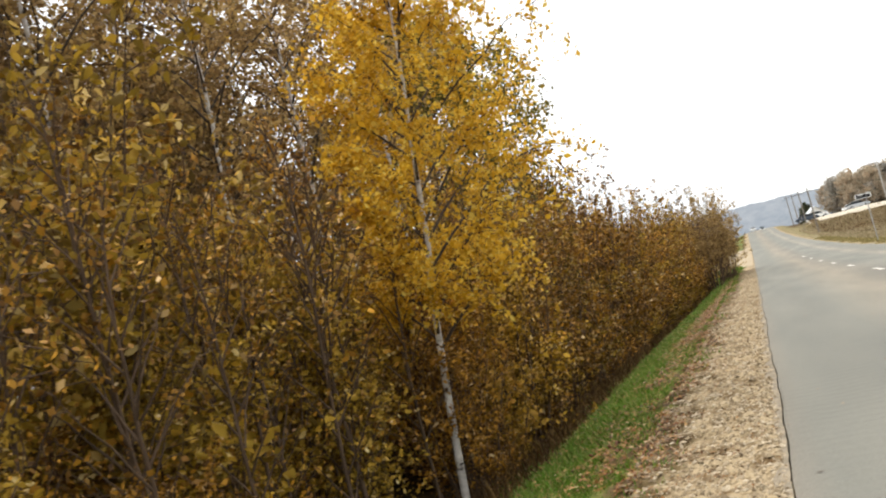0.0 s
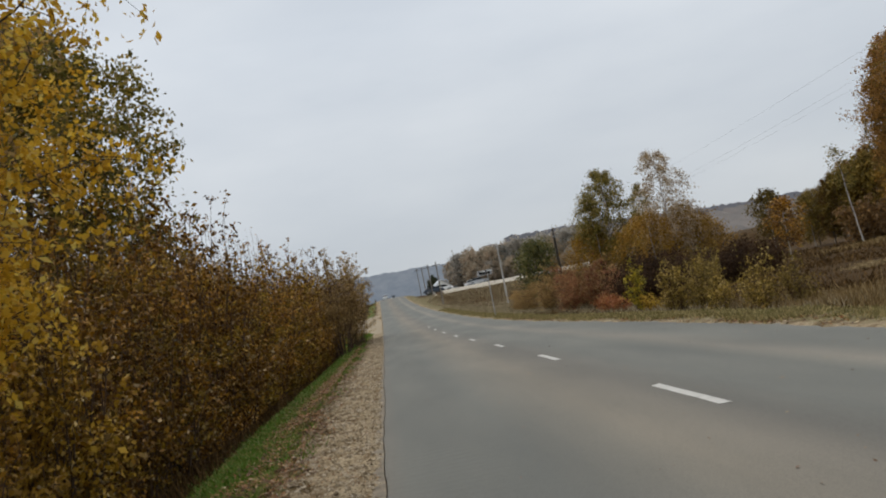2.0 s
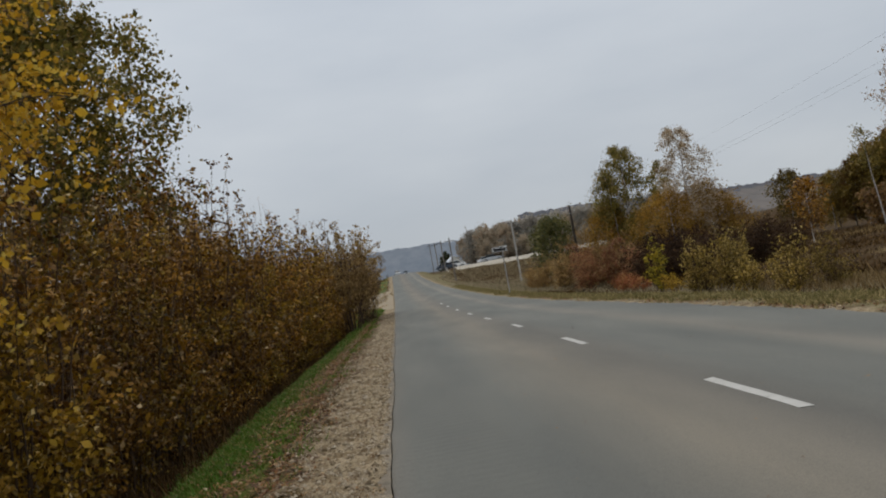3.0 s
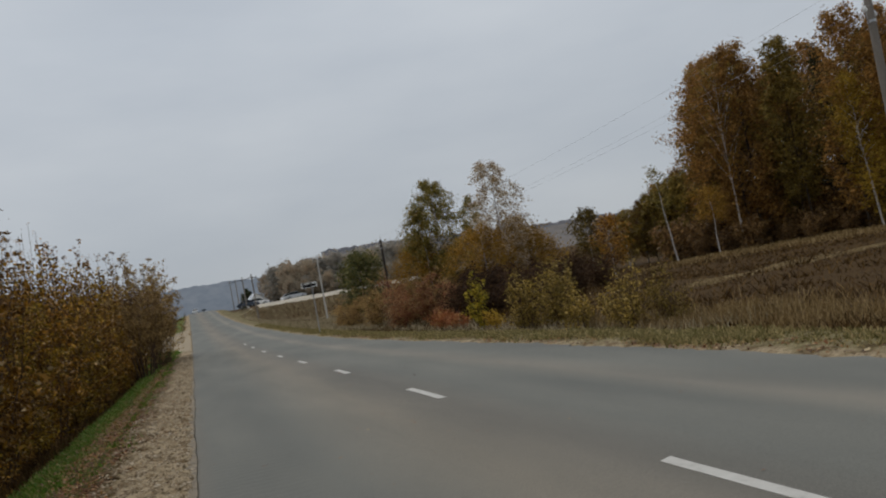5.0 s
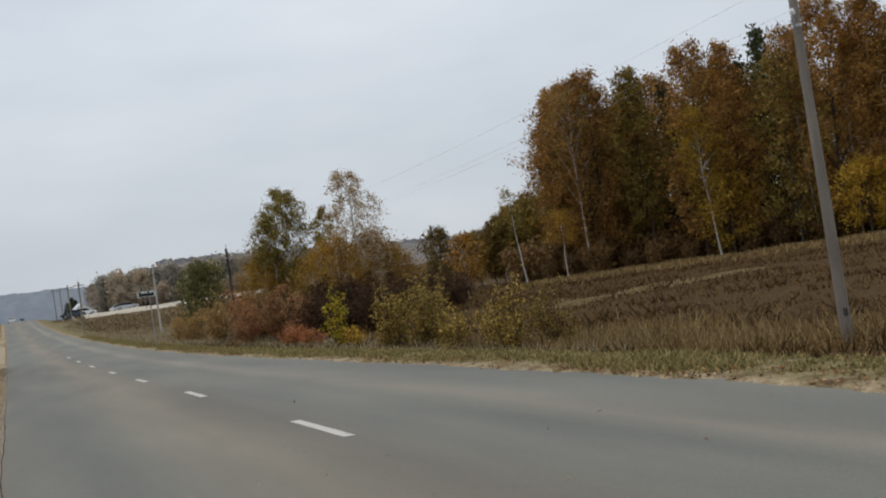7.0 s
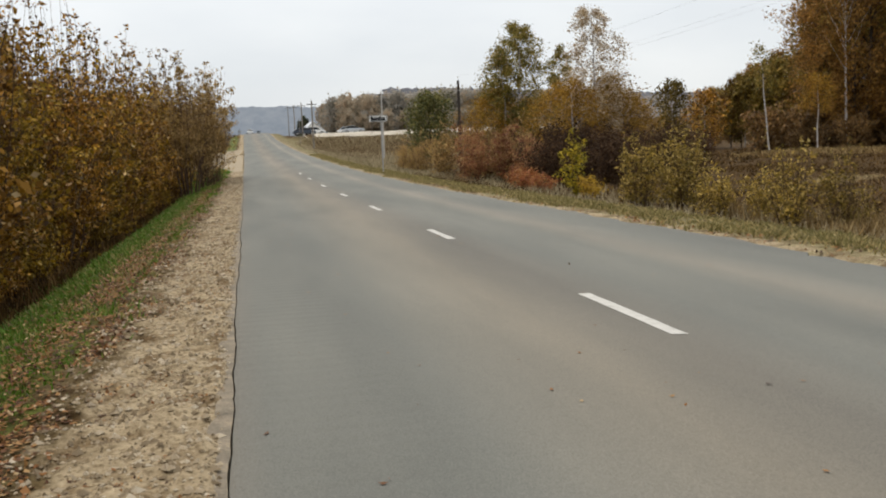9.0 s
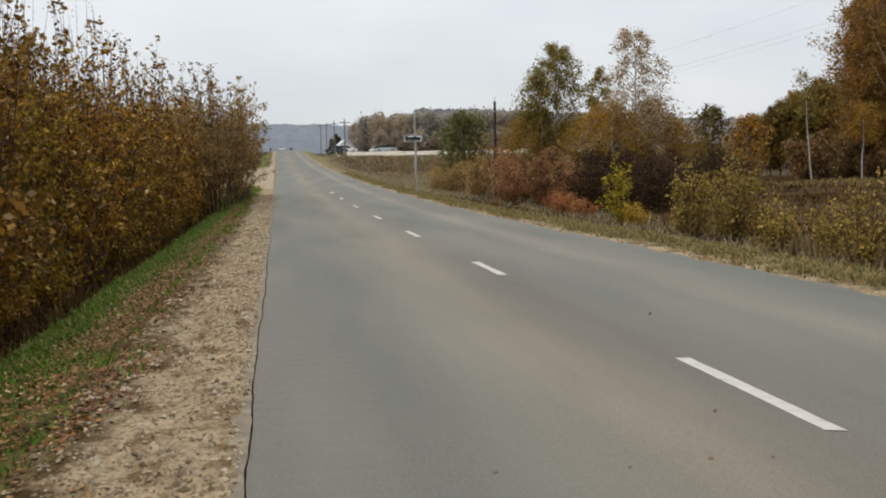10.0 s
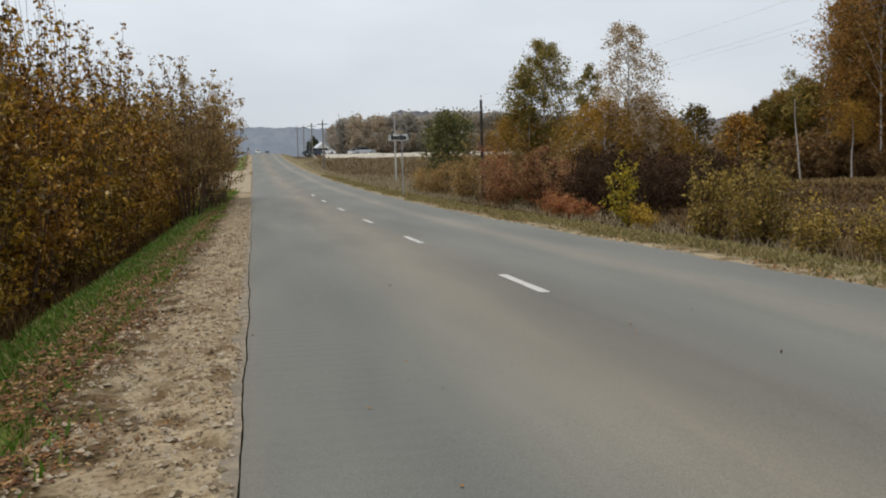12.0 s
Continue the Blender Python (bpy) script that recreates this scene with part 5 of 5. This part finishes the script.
n = 110000
y = scatter(n, -6, 125, 1.2)
x = ROAD_W + 3.2 + rg.uniform(0, 1, n) ** 1.5 * 48
lump = sum(np.sin(x * math.cos(q * q) * q + y * math.sin(q * q) * q + q) for q in (0.35, 0.62, 0.9, 1.4, 2.1, 2.9)) / 3
keep = lump > rg.uniform(-1.1, 0.9, n)
x, y, lump = x[keep], y[keep], lump[keep]
blades("field_weeds", x, y, rg.uniform(0.04, 0.26, len(x)) * (1 + 0.6 * lump) * (1 + 0.5 * lumps(x, y, 2.2, 43)), 0.035 + 0.0008 * np.abs(y), "weed", "withered brown weeds of the field", "weeds", 0.8)

n = 20000
y = scatter(n, 4, 40, 1.0)
x = ROAD_W + 6.5 + np.abs(rg.normal(size=n)) * 2.2
lump = np.sin(x * 0.9 + 0.6 * y) * np.sin(0.43 * y)
keep = lump > rg.uniform(-0.6, 0.9, n)
x, y = x[keep], y[keep]
blades("tall_dry_grass", x, y, rg.uniform(0.1, 0.52, len(x)), 0.02 + 0.0005 * y, "straw", "tall straw-coloured grass below the verge", "grass", 0.4)

n = 8000
y = scatter(n, 30, 78, 1.0)
x = ROAD_W + 4.3 + rg.uniform(0, 1, n) * 4.5
keep = lumps(x, y, 0.8, 44) + 0.6 * lumps(x, y, 2.5, 45) > rg.uniform(-1.2, 0.9, n)
x, y = x[keep], y[keep]
blades("bank_grass", x, y, rg.uniform(0.1, 0.45, len(x)), 0.02 + 0.0006 * y, "tan_weeds", "bleached tan grass and stalks among the bushes", "grass", 0.35)

n = 10000
u = rg.uniform(0, 1, n)
x = 26.5 + 13 * u + 0.6 * rg.normal(size=n)
y = 52.6 + 1.6 * np.sin(2.6 * u) + 0.75 * rg.normal(size=n)
keep = lumps(x, y, 1.6, 41) + 0.6 * lumps(x, y, 0.5, 42) > rg.uniform(-1.1, 0.8, n)
blades("pale_grass_strip", x[keep], y[keep], rg.uniform(0.05, 0.2, keep.sum()), 0.08, "pale_straw", "strip of pale dry grass across the field", "grass", 0.9)

n = 16000
u, v_ = rg.uniform(-0.1, 1.1, n), np.abs(rg.normal(size=n))
x, y = 57 + 36 * u - 5.5 * v_, 97 - 38 * u - 5.0 * v_
keep = np.sin(x * 0.35 + 1.5 * np.sin(y * 0.2)) + np.sin(y * 0.6 - x * 0.2) > rg.uniform(-2.2, 1.0, n)
blades("field_grass", x[keep], y[keep], rg.uniform(0.15, 0.5, keep.sum()), 0.12, "straw", "dry tan grass along the edge of the wood", "grass", 0.4)

n = 62000
y = rg.uniform(74, 172.4, n)
x = ROAD_W + 1.6 + rg.uniform(0, 1, n) * (5 + 0.3 * (y - 74))
blades("roadside_weeds", x, y, rg.uniform(0.08, 0.4, n) * (1 + 0.6 * lumps(x, y, 4.0, 12)), 0.1, "tan_weeds", "dry tan weeds between the road and the lot", "weeds", 0.4)

n = 150000
y = scatter(n, -2, 72, 1.25)
x = -1.5 + 0.5 * rg.normal(size=n)
border = -1.0 + 0.16 * np.sin(y * 1.3 + 2) + 0.12 * np.sin(y * 3.1) + 0.07 * np.sin(y * 7.3 + 1)
tongue = np.sin(y * 2.7 + 1.2) * np.sin(x * 4 + y * 0.8)
keep = (x < -0.08) & ((x < border + 0.07 * rg.normal(size=n)) | (tongue > rg.uniform(0.3, 1.8, n))) & (x > -1.65 - rg.uniform(0, 0.75, n)) & ((x > -1.25) | (lumps(x, y, 0.5, 51) + 0.5 * lumps(x, y, 0.16, 52) - 0.9 * np.clip((20 - y) / 4, 0, 1) > rg.uniform(-1.1, 0.6, n)))
more = 14000
y = np.concatenate([y[keep], rg.uniform(-2, 60, more)])
x = np.concatenate([x[keep], -3.2 + 0.55 * rg.normal(size=more)])
me = leaf_mesh("fallen_leaves", np.stack([x, y, np.where(x > -1.75, shoulder_z(x, y), ground_z(x, y)) + 0.012 + 0.085 * rg.uniform(0, 1, len(x)) * (x < -1.3)], 1), 0.036, rg, 0.75, 0.75)
me.materials.append(M["litter"])
tagged(new("fallen_leaves", me), "brown and yellow fallen leaves on the shoulder", "leaves", "", "stuff")

n = 42000
y = scatter(n, 1, 70, 1.6)
x = -1.15 * rg.uniform(0, 1, n) ** 1.25 - 0.04
me_v = np.array([(1, 0, 0), (-1, 0, 0), (0, 1, 0), (0, -1, 0), (0, 0, 0.7), (0, 0, -0.5)], float)
size = 0.008 + 0.021 * rg.uniform(0, 1, n) ** 3
big = me_v[None] * (size[:, None, None] * (1 + 0.4 * rg.normal(size=(n, 6, 1))).clip(0.4, 1.7))
spin = rg.uniform(0, 6.28, n)
cs, sn = np.cos(spin)[:, None], np.sin(spin)[:, None]
px, py = big[..., 0] * cs - big[..., 1] * sn, big[..., 0] * sn + big[..., 1] * cs
allv = np.stack([px + x[:, None], py + y[:, None], big[..., 2] + shoulder_z(x, y)[:, None] + 0.002], -1).reshape(-1, 3)
tri = np.array([(0, 2, 4), (2, 1, 4), (1, 3, 4), (3, 0, 4), (2, 0, 5), (1, 2, 5), (3, 1, 5), (0, 3, 5)])
allf = (tri[None] + 6 * np.arange(n)[:, None, None]).reshape(-1, 3)
tagged(meshed("gravel", allv.tolist(), allf.tolist(), M["stone"], smooth=False), "loose pale stones on the sandy shoulder", "gravel", "", "stuff")

# Leaf crumbs; their dark specks also stand in for small shadows among the clods.
n = 48000
y = scatter(n, 1, 50, 1.4)
x = -0.06 - 1.1 * rg.uniform(0, 1, n)
keep = lumps(x, y, 0.22, 5) + 0.9 * lumps(x, y, 0.7, 6) > rg.uniform(0.05, 1.0, n)
x, y = x[keep], y[keep]
me = leaf_mesh("leaf_crumbs", np.stack([x, y, shoulder_z(x, y) + 0.006], 1), 0.021, rg, 0.7, 0.6)
me.materials.append(M["litter"])
tagged(new("leaf_crumbs", me), "brown leaf crumbs and twigs on the sand, doubling as small clod shadows", "leaves", "", "stuff")

n = 9000
y = scatter(n, 2, 60, 1.2)
x = ROAD_W + 0.15 + 0.9 * rg.uniform(0, 1, n) ** 1.3
keep = lumps(x, y, 0.4, 13) + 0.8 * lumps(x, y, 1.5, 14) > rg.uniform(-0.5, 1.0, n)
x, y = x[keep], y[keep]
me = leaf_mesh("verge_leaves", np.stack([x, y, ground_z(x, y) + 0.02], 1), 0.05, rg, 0.6, 0.7)
me.materials.append(M["litter"])
tagged(new("verge_leaves", me), "brown fallen leaves along the verge edge", "leaves", "", "stuff")

n = 260
y = 4 + 40 * rg.uniform(0, 1, n)
x = 6.6 * rg.uniform(0, 1, n)
me = leaf_mesh("road_debris", np.stack([x, y, np.array([road_z(a, b) for a, b in zip(x, y)]) + 0.012], 1), 0.035, rg, 0.9, 0.6)
me.materials.append(M["litter"])
tagged(new("road_debris", me), "scattered leaves and grit on the asphalt", "leaves", "", "stuff")
